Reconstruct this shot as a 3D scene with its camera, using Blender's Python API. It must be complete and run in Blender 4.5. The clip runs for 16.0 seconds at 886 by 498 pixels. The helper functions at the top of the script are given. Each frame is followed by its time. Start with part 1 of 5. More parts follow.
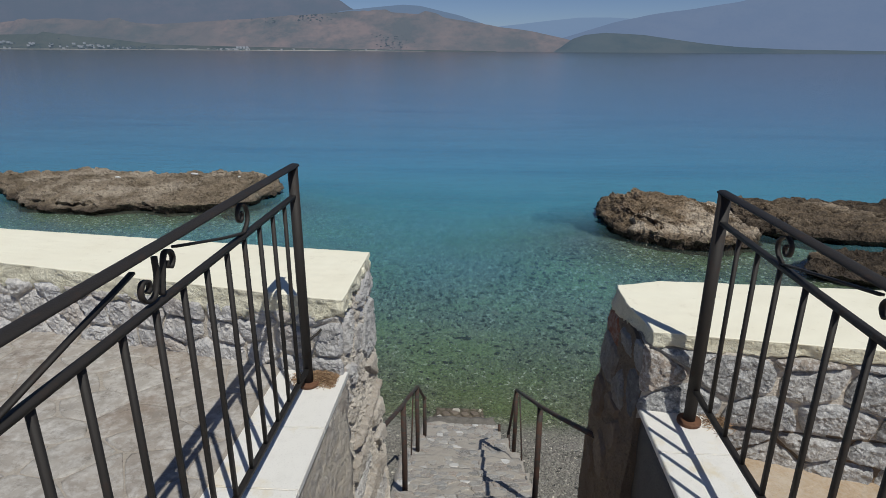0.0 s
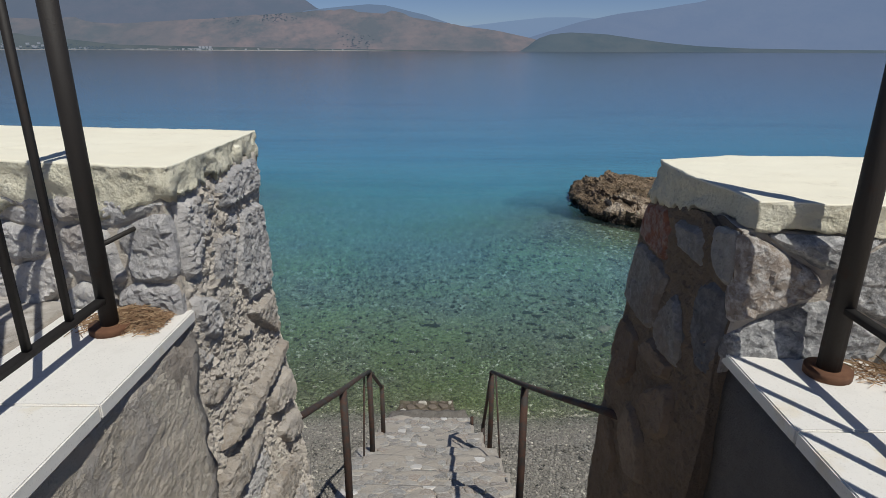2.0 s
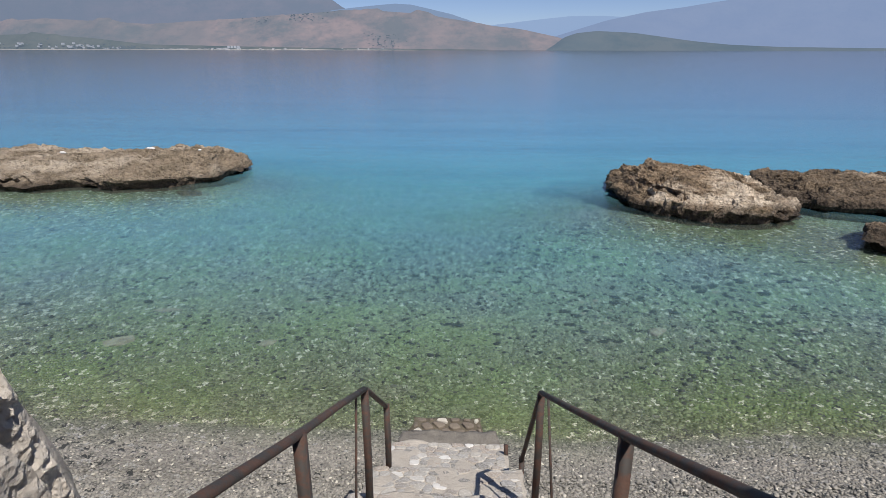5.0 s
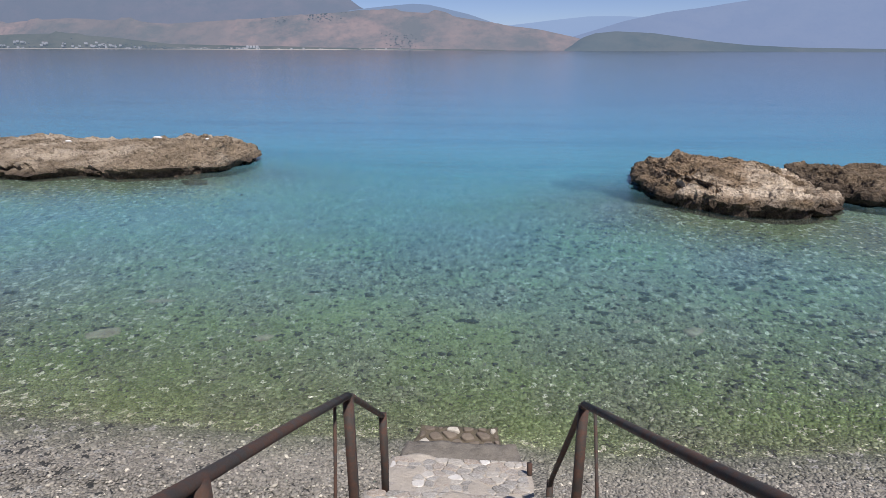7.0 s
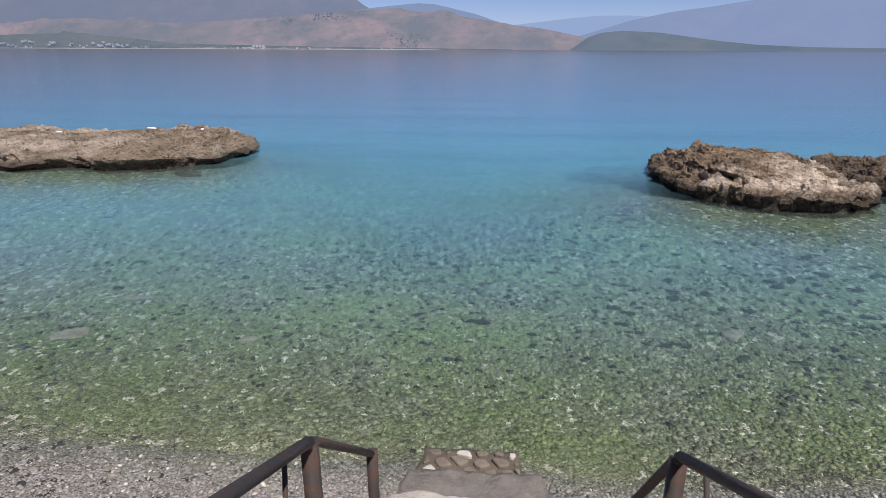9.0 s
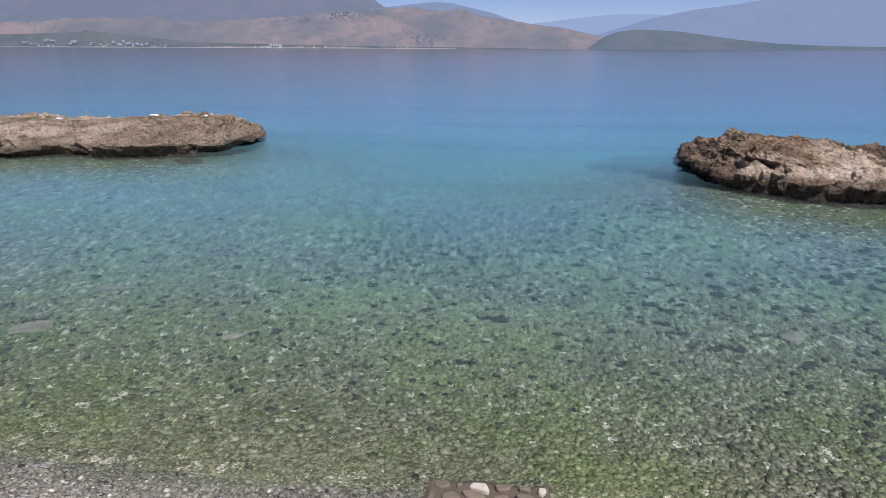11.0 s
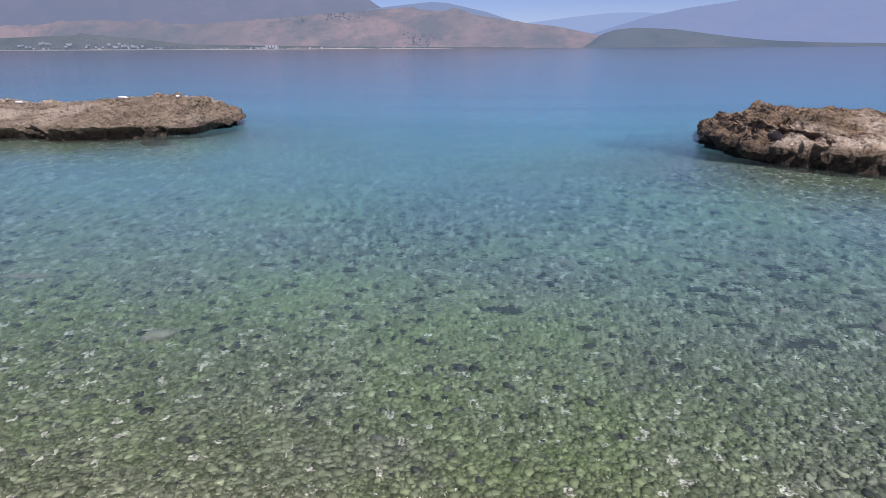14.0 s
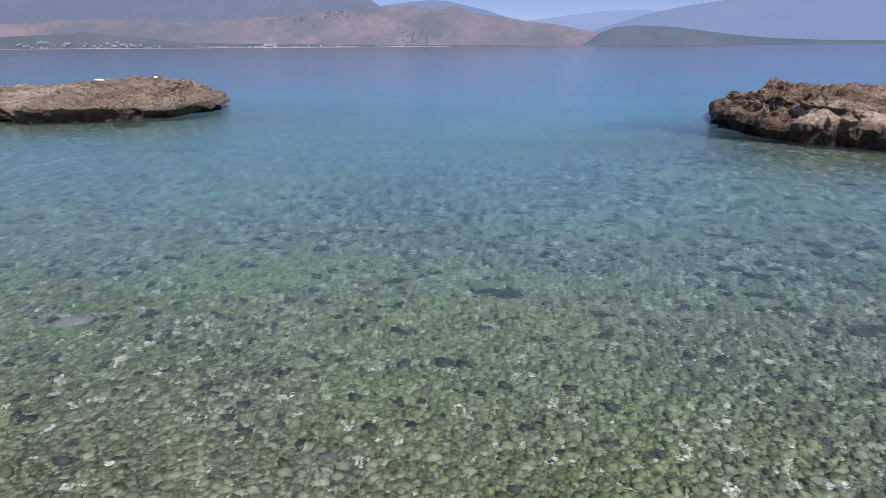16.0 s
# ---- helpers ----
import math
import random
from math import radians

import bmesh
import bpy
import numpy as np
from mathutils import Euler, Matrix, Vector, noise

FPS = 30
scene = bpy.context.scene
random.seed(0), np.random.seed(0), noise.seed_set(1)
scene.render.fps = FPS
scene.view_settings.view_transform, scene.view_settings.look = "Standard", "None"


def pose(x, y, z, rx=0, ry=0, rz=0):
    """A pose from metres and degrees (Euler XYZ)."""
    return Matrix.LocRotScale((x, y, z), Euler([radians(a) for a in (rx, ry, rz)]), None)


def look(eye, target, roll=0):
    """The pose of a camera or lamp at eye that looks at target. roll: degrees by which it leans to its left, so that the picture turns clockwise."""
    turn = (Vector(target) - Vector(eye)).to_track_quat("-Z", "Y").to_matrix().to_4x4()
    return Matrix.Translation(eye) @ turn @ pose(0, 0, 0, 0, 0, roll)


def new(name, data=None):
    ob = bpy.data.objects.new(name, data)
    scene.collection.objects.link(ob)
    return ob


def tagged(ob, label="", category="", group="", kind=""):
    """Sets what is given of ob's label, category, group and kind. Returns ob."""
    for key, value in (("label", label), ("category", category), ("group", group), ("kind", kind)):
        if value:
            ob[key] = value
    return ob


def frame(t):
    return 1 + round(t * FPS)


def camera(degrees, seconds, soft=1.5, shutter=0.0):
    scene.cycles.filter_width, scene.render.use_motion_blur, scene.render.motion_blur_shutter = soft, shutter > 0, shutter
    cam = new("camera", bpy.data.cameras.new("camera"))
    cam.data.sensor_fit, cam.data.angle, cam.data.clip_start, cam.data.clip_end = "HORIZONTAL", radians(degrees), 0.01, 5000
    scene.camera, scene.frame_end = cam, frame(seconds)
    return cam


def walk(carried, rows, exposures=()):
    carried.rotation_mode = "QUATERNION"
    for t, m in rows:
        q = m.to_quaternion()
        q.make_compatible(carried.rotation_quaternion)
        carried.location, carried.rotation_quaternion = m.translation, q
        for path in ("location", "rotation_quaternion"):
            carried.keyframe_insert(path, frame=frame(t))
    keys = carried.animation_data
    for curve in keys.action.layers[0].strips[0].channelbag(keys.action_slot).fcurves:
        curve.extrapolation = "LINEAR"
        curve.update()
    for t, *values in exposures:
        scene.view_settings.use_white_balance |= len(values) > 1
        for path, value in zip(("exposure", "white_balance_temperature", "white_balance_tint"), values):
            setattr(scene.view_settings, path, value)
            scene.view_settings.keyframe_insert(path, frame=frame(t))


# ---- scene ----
from mathutils import geometry

cam = camera(73.8, 16.0, 0.6)
PATH = [
    (0, (0.176, 0.067, 5.86), (0.059, 1.959, 5.221), 0.3),
    (0.5, (0.242, 0.368, 5.608), (0.177, 2.262, 4.968), 0.3),
    (1, (0.308, 0.623, 5.4), (0.28, 2.518, 4.762), 0.1),
    (1.5, (0.313, 0.829, 5.23), (0.294, 2.725, 4.592), 0.2),
    (2, (0.243, 1.073, 5.072), (0.225, 2.968, 4.433), 0.2),
    (2.5, (0.247, 1.324, 4.956), (0.233, 3.219, 4.315), 0.2),
    (3, (0.276, 1.544, 4.816), (0.249, 3.438, 4.173), 0.2),
    (3.5, (0.238, 1.776, 4.703), (0.203, 3.669, 4.06), 0.3),
    (4, (0.232, 2.036, 4.587), (0.179, 3.929, 3.946), 0.2),
    (6.5, (0.127, 3.137, 4.023), (-0.014, 5.026, 3.381), 0.2),
    (7, (0.169, 3.328, 3.9), (0.022, 5.217, 3.259), 0.2),
    (7.5, (0.193, 3.549, 3.781), (0.042, 5.437, 3.139), 0.1),
    (8, (0.128, 3.743, 3.701), (-0.016, 5.632, 3.061), 0.1),
    (8.5, (0.106, 4.015, 3.604), (-0.045, 5.903, 2.962), 0.1),
    (9, (0.067, 4.222, 3.48), (-0.097, 6.109, 2.838), 0.2),
    (11.5, (-0.001, 5.426, 2.83), (-0.219, 7.306, 2.184), 0.1),
    (12, (-0.029, 5.69, 2.647), (-0.246, 7.57, 2.0), -0.1),
    (12.5, (-0.087, 5.939, 2.511), (-0.304, 7.819, 1.866), -0.1),
    (13, (-0.043, 6.158, 2.4), (-0.272, 8.037, 1.755), -0.2),
    (13.5, (-0.046, 6.425, 2.289), (-0.269, 8.305, 1.646), -0.2),
    (14, (-0.103, 6.618, 2.211), (-0.309, 8.5, 1.566), -0.3),
    (14.5, (-0.063, 6.789, 2.081), (-0.269, 8.671, 1.436), -0.3),
    (15, (-0.054, 7.014, 1.935), (-0.256, 8.896, 1.289), -0.3),
    (15.5, (-0.079, 7.203, 1.828), (-0.275, 9.085, 1.181), -0.3),
    (16, (-0.072, 7.48, 1.691), (-0.276, 9.36, 1.041), -0.4),
]
EXPOSURES = [(0.0, -0.43, 6350, 6), (1.5, -0.42, 6400, 6), (2.0, -0.36, 6450, 7), (3.0, 0.04, 6520, 8), (4.0, 0.28, 6540, 9), (8.0, 0.28, 6500, 16), (13.0, 0.30, 6400, 22), (16.0, 0.31, 6250, 25)]

walk(cam, [(t, look(eye, target, roll)) for t, eye, target, roll in PATH], EXPOSURES)

# ---- world and sun ----
SUN_TO = Vector((0.335, -0.51, 1.0)).normalized()
world = bpy.data.worlds.new("sky")
scene.world = world
world.use_nodes = True
wn = world.node_tree.nodes
sky = wn.new("ShaderNodeTexSky")
sky.sky_type = "NISHITA"
sky.sun_disc = False
sky.sun_elevation = math.asin(SUN_TO.z)
sky.sun_rotation = math.atan2(SUN_TO.x, SUN_TO.y)
sky.air_density, sky.dust_density, sky.ozone_density = 0.6, 0.2, 4.0
tone = wn.new("ShaderNodeMix")
tone.data_type, tone.blend_type = "RGBA", "MULTIPLY"
tone.inputs[0].default_value, tone.inputs[7].default_value = 1.0, (0.98, 0.93, 1.01, 1)
world.node_tree.links.new(sky.outputs[0], tone.inputs[6])
world.node_tree.links.new(tone.outputs[2], wn["Background"].inputs[0])
wn["Background"].inputs[1].default_value = 0.078
sun = new("sun", bpy.data.lights.new("sun", "SUN"))
sun.data.energy, sun.data.angle, sun.data.color = 4.4, radians(0.53), (1.0, 0.965, 0.915)
sun.matrix_world = look(SUN_TO * 60, (0, 0, 0))


# ---- materials ----
class Mat:
    """A node material with short ways to add textures."""

    def __init__(self, name, rough=0.8, metal=0.0):
        self.m = bpy.data.materials.new(name)
        self.m.use_nodes = True
        self.t = self.m.node_tree
        self.b = self.t.nodes["Principled BSDF"]
        self.out = self.t.nodes["Material Output"]
        self.b.inputs["Roughness"].default_value = rough
        self.b.inputs["Metallic"].default_value = metal
        self.pos = self.t.nodes.new("ShaderNodeNewGeometry").outputs["Position"]

    def node(self, kind, **kw):
        n = self.t.nodes.new(kind)
        for k, v in kw.items():
            n.inputs[k.replace("_", " ")].default_value = v
        return n

    def link(self, a, b):
        self.t.links.new(a, b)

    def noise(self, scale, detail=4, rough=0.6, stretch=None):
        n = self.node("ShaderNodeTexNoise", Scale=scale, Detail=detail, Roughness=rough)
        if stretch:
            mp = self.node("ShaderNodeMapping")
            mp.inputs["Scale"].default_value = stretch
            self.link(self.pos, mp.inputs["Vector"])
            self.link(mp.outputs[0], n.inputs["Vector"])
        else:
            self.link(self.pos, n.inputs["Vector"])
        return n.outputs["Fac"]

    def voronoi(self, scale, feature="F1"):
        n = self.node("ShaderNodeTexVoronoi", Scale=scale)
        n.feature = feature
        self.link(self.pos, n.inputs["Vector"])
        return n

    def ramp(self, fac, stops):
        r = self.t.nodes.new("ShaderNodeValToRGB")
        while len(r.color_ramp.elements) < len(stops):
            r.color_ramp.elements.new(0.5)
        for e, (p, c) in zip(r.color_ramp.elements, stops):
            e.position, e.color = p, (*c, 1) if len(c) == 3 else c
        self.link(fac, r.inputs[0])
        return r.outputs[0]

    def mix(self, fac, a, b, how="MIX"):
        n = self.t.nodes.new("ShaderNodeMix")
        n.data_type, n.blend_type = "RGBA", how
        for v, i in ((fac, 0), (a, 6), (b, 7)):
            if hasattr(v, "is_linked"):
                self.link(v, n.inputs[i])
            else:
                n.inputs[i].default_value = v if i == 0 else (*v, 1)
        return n.outputs[2]

    def math(self, op, a, b=0.0, clamp=False):
        n = self.t.nodes.new("ShaderNodeMath")
        n.operation, n.use_clamp = op, clamp
        for i, v in enumerate((a, b)):
            if hasattr(v, "is_linked"):
                self.link(v, n.inputs[i])
            else:
                n.inputs[i].default_value = v
        return n.outputs[0]

    def band(self, v, lo, hi):
        n = self.t.nodes.new("ShaderNodeMapRange")
        n.inputs[1].default_value, n.inputs[2].default_value = lo, hi
        self.link(v, n.inputs[0])
        return n.outputs[0]

    def color(self, c):
        self.link(c, self.b.inputs["Base Color"])

    def bump(self, h, strength=0.4, dist=0.01):
        n = self.node("ShaderNodeBump", Strength=strength, Distance=dist)
        self.link(h, n.inputs["Height"])
        self.link(n.outputs[0], self.b.inputs["Normal"])
        return n.outputs[0]

    def random(self):
        return self.t.nodes.new("ShaderNodeObjectInfo").outputs["Random"]

    def island(self):
        return self.t.nodes.new("ShaderNodeNewGeometry").outputs["Random Per Island"]


def stone_material(name, stops, rough=0.9, by="object", fine=60.0, bump=0.7, veins=True, deep=0.012, grit=0.5, light=(0.75, 0.72, 0.68), sparkle=0.5):
    """Stone whose pieces differ from one another, with grain and blotches."""
    m = Mat(name, rough)
    own = m.random() if by == "object" else m.island()
    base = m.ramp(own, stops)
    blotch = m.noise(9, 5, 0.65)
    base = m.mix(m.band(blotch, 0.35, 0.7), m.mix(0.30, base, (0.10, 0.10, 0.10), "MULTIPLY"), base)
    base = m.mix(m.band(m.noise(fine, 6, 0.7), 0.45, 0.70), base, m.mix(sparkle, base, light))
    if veins:
        base = m.mix(m.math("MULTIPLY", m.band(m.noise(4, 3, 0.5), 0.55, 0.75), 0.45), base, (0.20, 0.13, 0.08))
    pits = m.math("MULTIPLY", m.band(m.noise(fine * 0.8, 8, 0.85), 0.46, 0.30), grit)
    base = m.mix(pits, base, m.mix(1.0, base, (0.28, 0.26, 0.24), "MULTIPLY"))
    m.color(base)
    m.bump(m.math("ADD", m.noise(fine * 0.5, 8, 0.75), m.math("MULTIPLY", m.voronoi(fine * 0.45).outputs["Distance"], 0.6)), bump, deep)
    return m.m


def mortar_material(name, a, b, scale=5.0, bump=0.6, pebbly=45.0, light=(0.62, 0.58, 0.52)):
    m = Mat(name, 0.93)
    c = m.mix(m.band(m.noise(scale, 6, 0.65), 0.3, 0.7), a, b)
    c = m.mix(m.band(m.noise(scale * 12, 5, 0.7), 0.4, 0.8), c, m.mix(0.45, c, light))
    c = m.mix(m.math("MULTIPLY", m.band(m.voronoi(pebbly).outputs["Distance"], 0.25, 0.0), 0.35), c, (0.13, 0.12, 0.11))
    m.color(c)
    m.bump(m.math("ADD", m.noise(pebbly, 8, 0.75), m.math("MULTIPLY", m.noise(pebbly * 0.25, 4), 1.5)), bump, 0.015)
    return m.m


M_STONE = stone_material("grey_limestone", [(0.0, (0.32, 0.315, 0.31)), (0.35, (0.43, 0.425, 0.42)), (0.6, (0.53, 0.515, 0.50)), (0.8, (0.44, 0.41, 0.375)), (0.93, (0.40, 0.30, 0.22)), (1.0, (0.57, 0.555, 0.54))], 0.9, fine=46.0, bump=1.0, deep=0.02, grit=0.95, light=(0.84, 0.82, 0.79), sparkle=0.9)
M_ROUGH = stone_material("rough_limestone", [(0.0, (0.58, 0.565, 0.56)), (0.5, (0.69, 0.63, 0.56)), (0.8, (0.62, 0.595, 0.58)), (1.0, (0.76, 0.71, 0.65))], 0.93, fine=52.0, bump=1.0, deep=0.026, grit=0.95, sparkle=0.75)
M_GREYROUGH = stone_material("rough_grey_limestone", [(0.0, (0.52, 0.495, 0.485)), (0.4, (0.64, 0.62, 0.61)), (0.75, (0.69, 0.65, 0.61)), (0.9, (0.57, 0.48, 0.40)), (1.0, (0.78, 0.76, 0.75))], 0.93, fine=44.0, bump=1.0, deep=0.02, grit=0.85, sparkle=0.7)
M_SLAB = stone_material("warm_rough_slab", [(0.0, (0.56, 0.485, 0.40)), (0.5, (0.66, 0.58, 0.485)), (1.0, (0.73, 0.65, 0.56))], 0.93, fine=48.0, bump=1.0, deep=0.026, grit=0.85)
# stones of the shaded wall, kept darker so their colour carries some shade
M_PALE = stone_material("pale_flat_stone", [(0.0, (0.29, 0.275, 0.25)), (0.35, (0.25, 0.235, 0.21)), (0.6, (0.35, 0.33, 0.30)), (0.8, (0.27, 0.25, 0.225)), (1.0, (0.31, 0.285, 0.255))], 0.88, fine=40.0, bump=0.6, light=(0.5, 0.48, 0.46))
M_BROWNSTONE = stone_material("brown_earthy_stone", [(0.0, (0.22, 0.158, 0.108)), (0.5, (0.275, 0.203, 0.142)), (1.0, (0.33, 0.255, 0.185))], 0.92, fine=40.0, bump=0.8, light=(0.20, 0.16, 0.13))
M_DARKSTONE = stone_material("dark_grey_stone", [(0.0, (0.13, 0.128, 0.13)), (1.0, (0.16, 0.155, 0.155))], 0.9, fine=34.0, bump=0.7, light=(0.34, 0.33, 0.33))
M_RED = stone_material("rust_red_stone", [(0.0, (0.27, 0.10, 0.055)), (1.0, (0.30, 0.12, 0.07))], 0.9, fine=30.0, grit=0.9, light=(0.42, 0.38, 0.34), sparkle=0.8)
M_MORTAR = mortar_material("wall_mortar", (0.52, 0.455, 0.38), (0.76, 0.68, 0.58), 7.0, 1.0)
M_RENDER = mortar_material("rough_beige_render", (0.56, 0.485, 0.39), (0.69, 0.61, 0.50), 4.0, 0.9, 60.0)
# brown mortar, darkened beyond its own tone to deepen the right wall's shade
M_SHADE_EARTHMORTAR = mortar_material("shaded_brown_earth_mortar", (0.18, 0.131, 0.089), (0.27, 0.202, 0.14), 5.0, 0.9, light=(0.27, 0.215, 0.155))
# cement whose colour is darkened to hold the shade of the right stair wall
M_SHADECEMENT = mortar_material("shade_darkened_cement_render", (0.10, 0.095, 0.09), (0.145, 0.135, 0.125), 3.0, 0.5, 90.0, (0.18, 0.17, 0.16))
M_PAVE = stone_material("terrace_paving_stone", [(0.0, (0.36, 0.31, 0.26)), (0.5, (0.41, 0.365, 0.315)), (1.0, (0.45, 0.41, 0.36))], 0.9, fine=22.0, bump=0.6, veins=True, grit=0.8)
M_PAVEJOINT = mortar_material("terrace_joint", (0.30, 0.26, 0.215), (0.38, 0.335, 0.285), 6.0, 0.4)
M_SOIL = mortar_material("sandy_soil", (0.40, 0.27, 0.15), (0.55, 0.45, 0.34), 5.0, 0.5, 70.0)
M_STEP = mortar_material("step_concrete", (0.37, 0.325, 0.27), (0.46, 0.41, 0.345), 6.0, 0.6, 60.0)
M_WETSTEP = mortar_material("brown_slab_mortar", (0.075, 0.062, 0.042), (0.13, 0.108, 0.075), 7.0, 0.7, 60.0, (0.20, 0.17, 0.125))
M_DAMP = mortar_material("damp_grey_concrete", (0.10, 0.088, 0.072), (0.21, 0.19, 0.16), 9.0, 1.0, 30.0, (0.36, 0.33, 0.29))
M_STEPSTONE = stone_material("step_stone", [(0.0, (0.22, 0.205, 0.18)), (0.2, (0.33, 0.31, 0.28)), (0.45, (0.40, 0.33, 0.265)), (0.65, (0.36, 0.345, 0.32)), (0.85, (0.47, 0.43, 0.37)), (0.95, (0.50, 0.46, 0.40)), (0.97, (0.66, 0.63, 0.58)), (1.0, (0.76, 0.73, 0.68))], 0.85, bump=0.4, veins=False)
M_WETSTONE = stone_material("brown_worn_cobble", [(0.0, (0.13, 0.108, 0.08)), (0.6, (0.19, 0.155, 0.115)), (1.0, (0.25, 0.205, 0.15))], 0.7, bump=0.4, veins=False, light=(0.24, 0.19, 0.16))
M_WHITESTONE = stone_material("white_stone", [(0.0, (0.78, 0.76, 0.72)), (1.0, (0.84, 0.82, 0.79))], 0.8, bump=0.3, veins=False)


M_CREAMSTONE = stone_material("cream_stone", [(0.0, (0.46, 0.42, 0.35)), (1.0, (0.58, 0.54, 0.46))], 0.8, bump=0.4, veins=False, light=(0.66, 0.62, 0.55))


def cream_paint():
    m = Mat("cream_wall_paint", 0.75)
    c = m.mix(m.band(m.noise(3.5, 5, 0.6), 0.35, 0.75), (0.92, 0.87, 0.70), (0.87, 0.81, 0.64))
    c = m.mix(m.math("MULTIPLY", m.band(m.noise(14, 6, 0.7), 0.6, 0.78), 0.5), c, (0.62, 0.55, 0.42))
    m.color(c)
    m.bump(m.math("ADD", m.noise(70, 6, 0.7), m.math("MULTIPLY", m.noise(22, 6, 0.7), 0.6)), 0.3, 0.006)
    return m.m


def white_tile():
    m = Mat("white_terrazzo_tile", 0.5)
    c = m.mix(m.band(m.noise(260, 2, 0.5), 0.62, 0.72), (0.80, 0.77, 0.71), (0.62, 0.59, 0.54))
    c = m.mix(m.math("MULTIPLY", m.band(m.noise(5, 5, 0.6), 0.58, 0.72), 0.55), c, (0.66, 0.52, 0.26))
    c = m.mix(m.math("MULTIPLY", m.band(m.noise(17, 5, 0.7), 0.5, 0.8), 0.3), c, (0.52, 0.49, 0.44))
    m.color(c)
    m.bump(m.noise(120, 4, 0.6), 0.12, 0.004)
    return m.m


def iron(name, paint, rust, amount, rough):
    m = Mat(name, rough)
    k = m.band(m.noise(16, 6, 0.7), 0.62 - amount, 0.78 - amount)
    m.color(m.mix(k, paint, m.mix(m.noise(70, 5), rust, (rust[0] * 0.45, rust[1] * 0.4, rust[2] * 0.4))))
    r = m.math("ADD", m.math("MULTIPLY", k, 0.9 - rough), rough)
    m.link(r, m.b.inputs["Roughness"])
    m.bump(m.noise(140, 5, 0.7), 0.35, 0.003)
    return m.m


M_CREAM = cream_paint()
M_TILE = white_tile()
M_CRUST = mortar_material("bare_cap_mortar", (0.80, 0.74, 0.55), (0.92, 0.87, 0.69), 7.0, 1.0, 48.0, (0.78, 0.73, 0.58))
M_IRON = iron("black_painted_iron", (0.021, 0.017, 0.014), (0.055, 0.034, 0.024), 0.06, 0.68)
M_RAIL = iron("rusty_brown_iron", (0.038, 0.032, 0.028), (0.105, 0.057, 0.040), 0.20, 0.7)
M_RUST = iron("bare_rust", (0.12, 0.065, 0.04), (0.19, 0.09, 0.045), 0.35, 0.9)


def needle_material():
    m = Mat("dry_pine_needles", 0.85)
    m.color(m.ramp(m.island(), [(0.0, (0.15, 0.085, 0.045)), (0.5, (0.31, 0.19, 0.105)), (1.0, (0.48, 0.34, 0.20))]))
    return m.m


M_NEEDLE = needle_material()


def shore_rock(name, dark, mid, pale, pale_at, wet_at):
    """Pitted sea rock: layered pale and brown stone with dark hollows and a dark wet foot."""
    m = Mat(name, 0.92)
    c = m.mix(m.band(m.noise(1.6, 6, 0.7, (0.7, 0.7, 2.2)), 0.38, 0.62), dark, mid)
    c = m.mix(m.band(m.noise(0.6, 5, 0.6, (0.6, 0.6, 1.8)), pale_at, pale_at + 0.12), c, pale)
    c = m.mix(m.math("MULTIPLY", m.band(m.noise(5, 8, 0.8, (0.8, 0.8, 1.6)), 0.52, 0.62), 0.7), c, (0.07, 0.050, 0.034))
    c = m.mix(m.math("MULTIPLY", m.band(m.noise(26, 5, 0.8), 0.55, 0.68), 0.5), c, (0.70, 0.58, 0.40))
    c = m.mix(m.math("MULTIPLY", m.band(m.noise(19, 5, 0.8), 0.44, 0.34), 0.6), c, (0.09, 0.065, 0.045))
    z = m.t.nodes.new("ShaderNodeSeparateXYZ")
    m.link(m.pos, z.inputs[0])
    wet = m.math("ADD", z.outputs[2], m.math("MULTIPLY", m.noise(1.7, 6, 0.7), 0.5))
    c = m.mix(m.band(wet, wet_at + 0.12, wet_at - 0.08), c, m.mix(m.band(m.noise(7, 6, 0.8), 0.4, 0.65), (0.040, 0.029, 0.019), (0.115, 0.082, 0.054)))
    m.color(c)
    m.bump(m.math("ADD", m.noise(4, 12, 0.8), m.math("MULTIPLY", m.voronoi(11).outputs["Distance"], 0.6)), 1.0, 0.17)
    return m.m


M_ROCK_L = shore_rock("brown_shore_rock", (0.178, 0.136, 0.089), (0.335, 0.262, 0.182), (0.51, 0.425, 0.325), 0.50, 0.49)
M_ROCK_R = shore_rock("pale_brown_shore_rock", (0.15, 0.104, 0.06), (0.37, 0.265, 0.168), (0.78, 0.655, 0.505), 0.49, 0.58)


M_ROCK_D = shore_rock("dark_brown_shore_rock", (0.10, 0.072, 0.044), (0.25, 0.18, 0.115), (0.42, 0.33, 0.235), 0.55, 0.60)


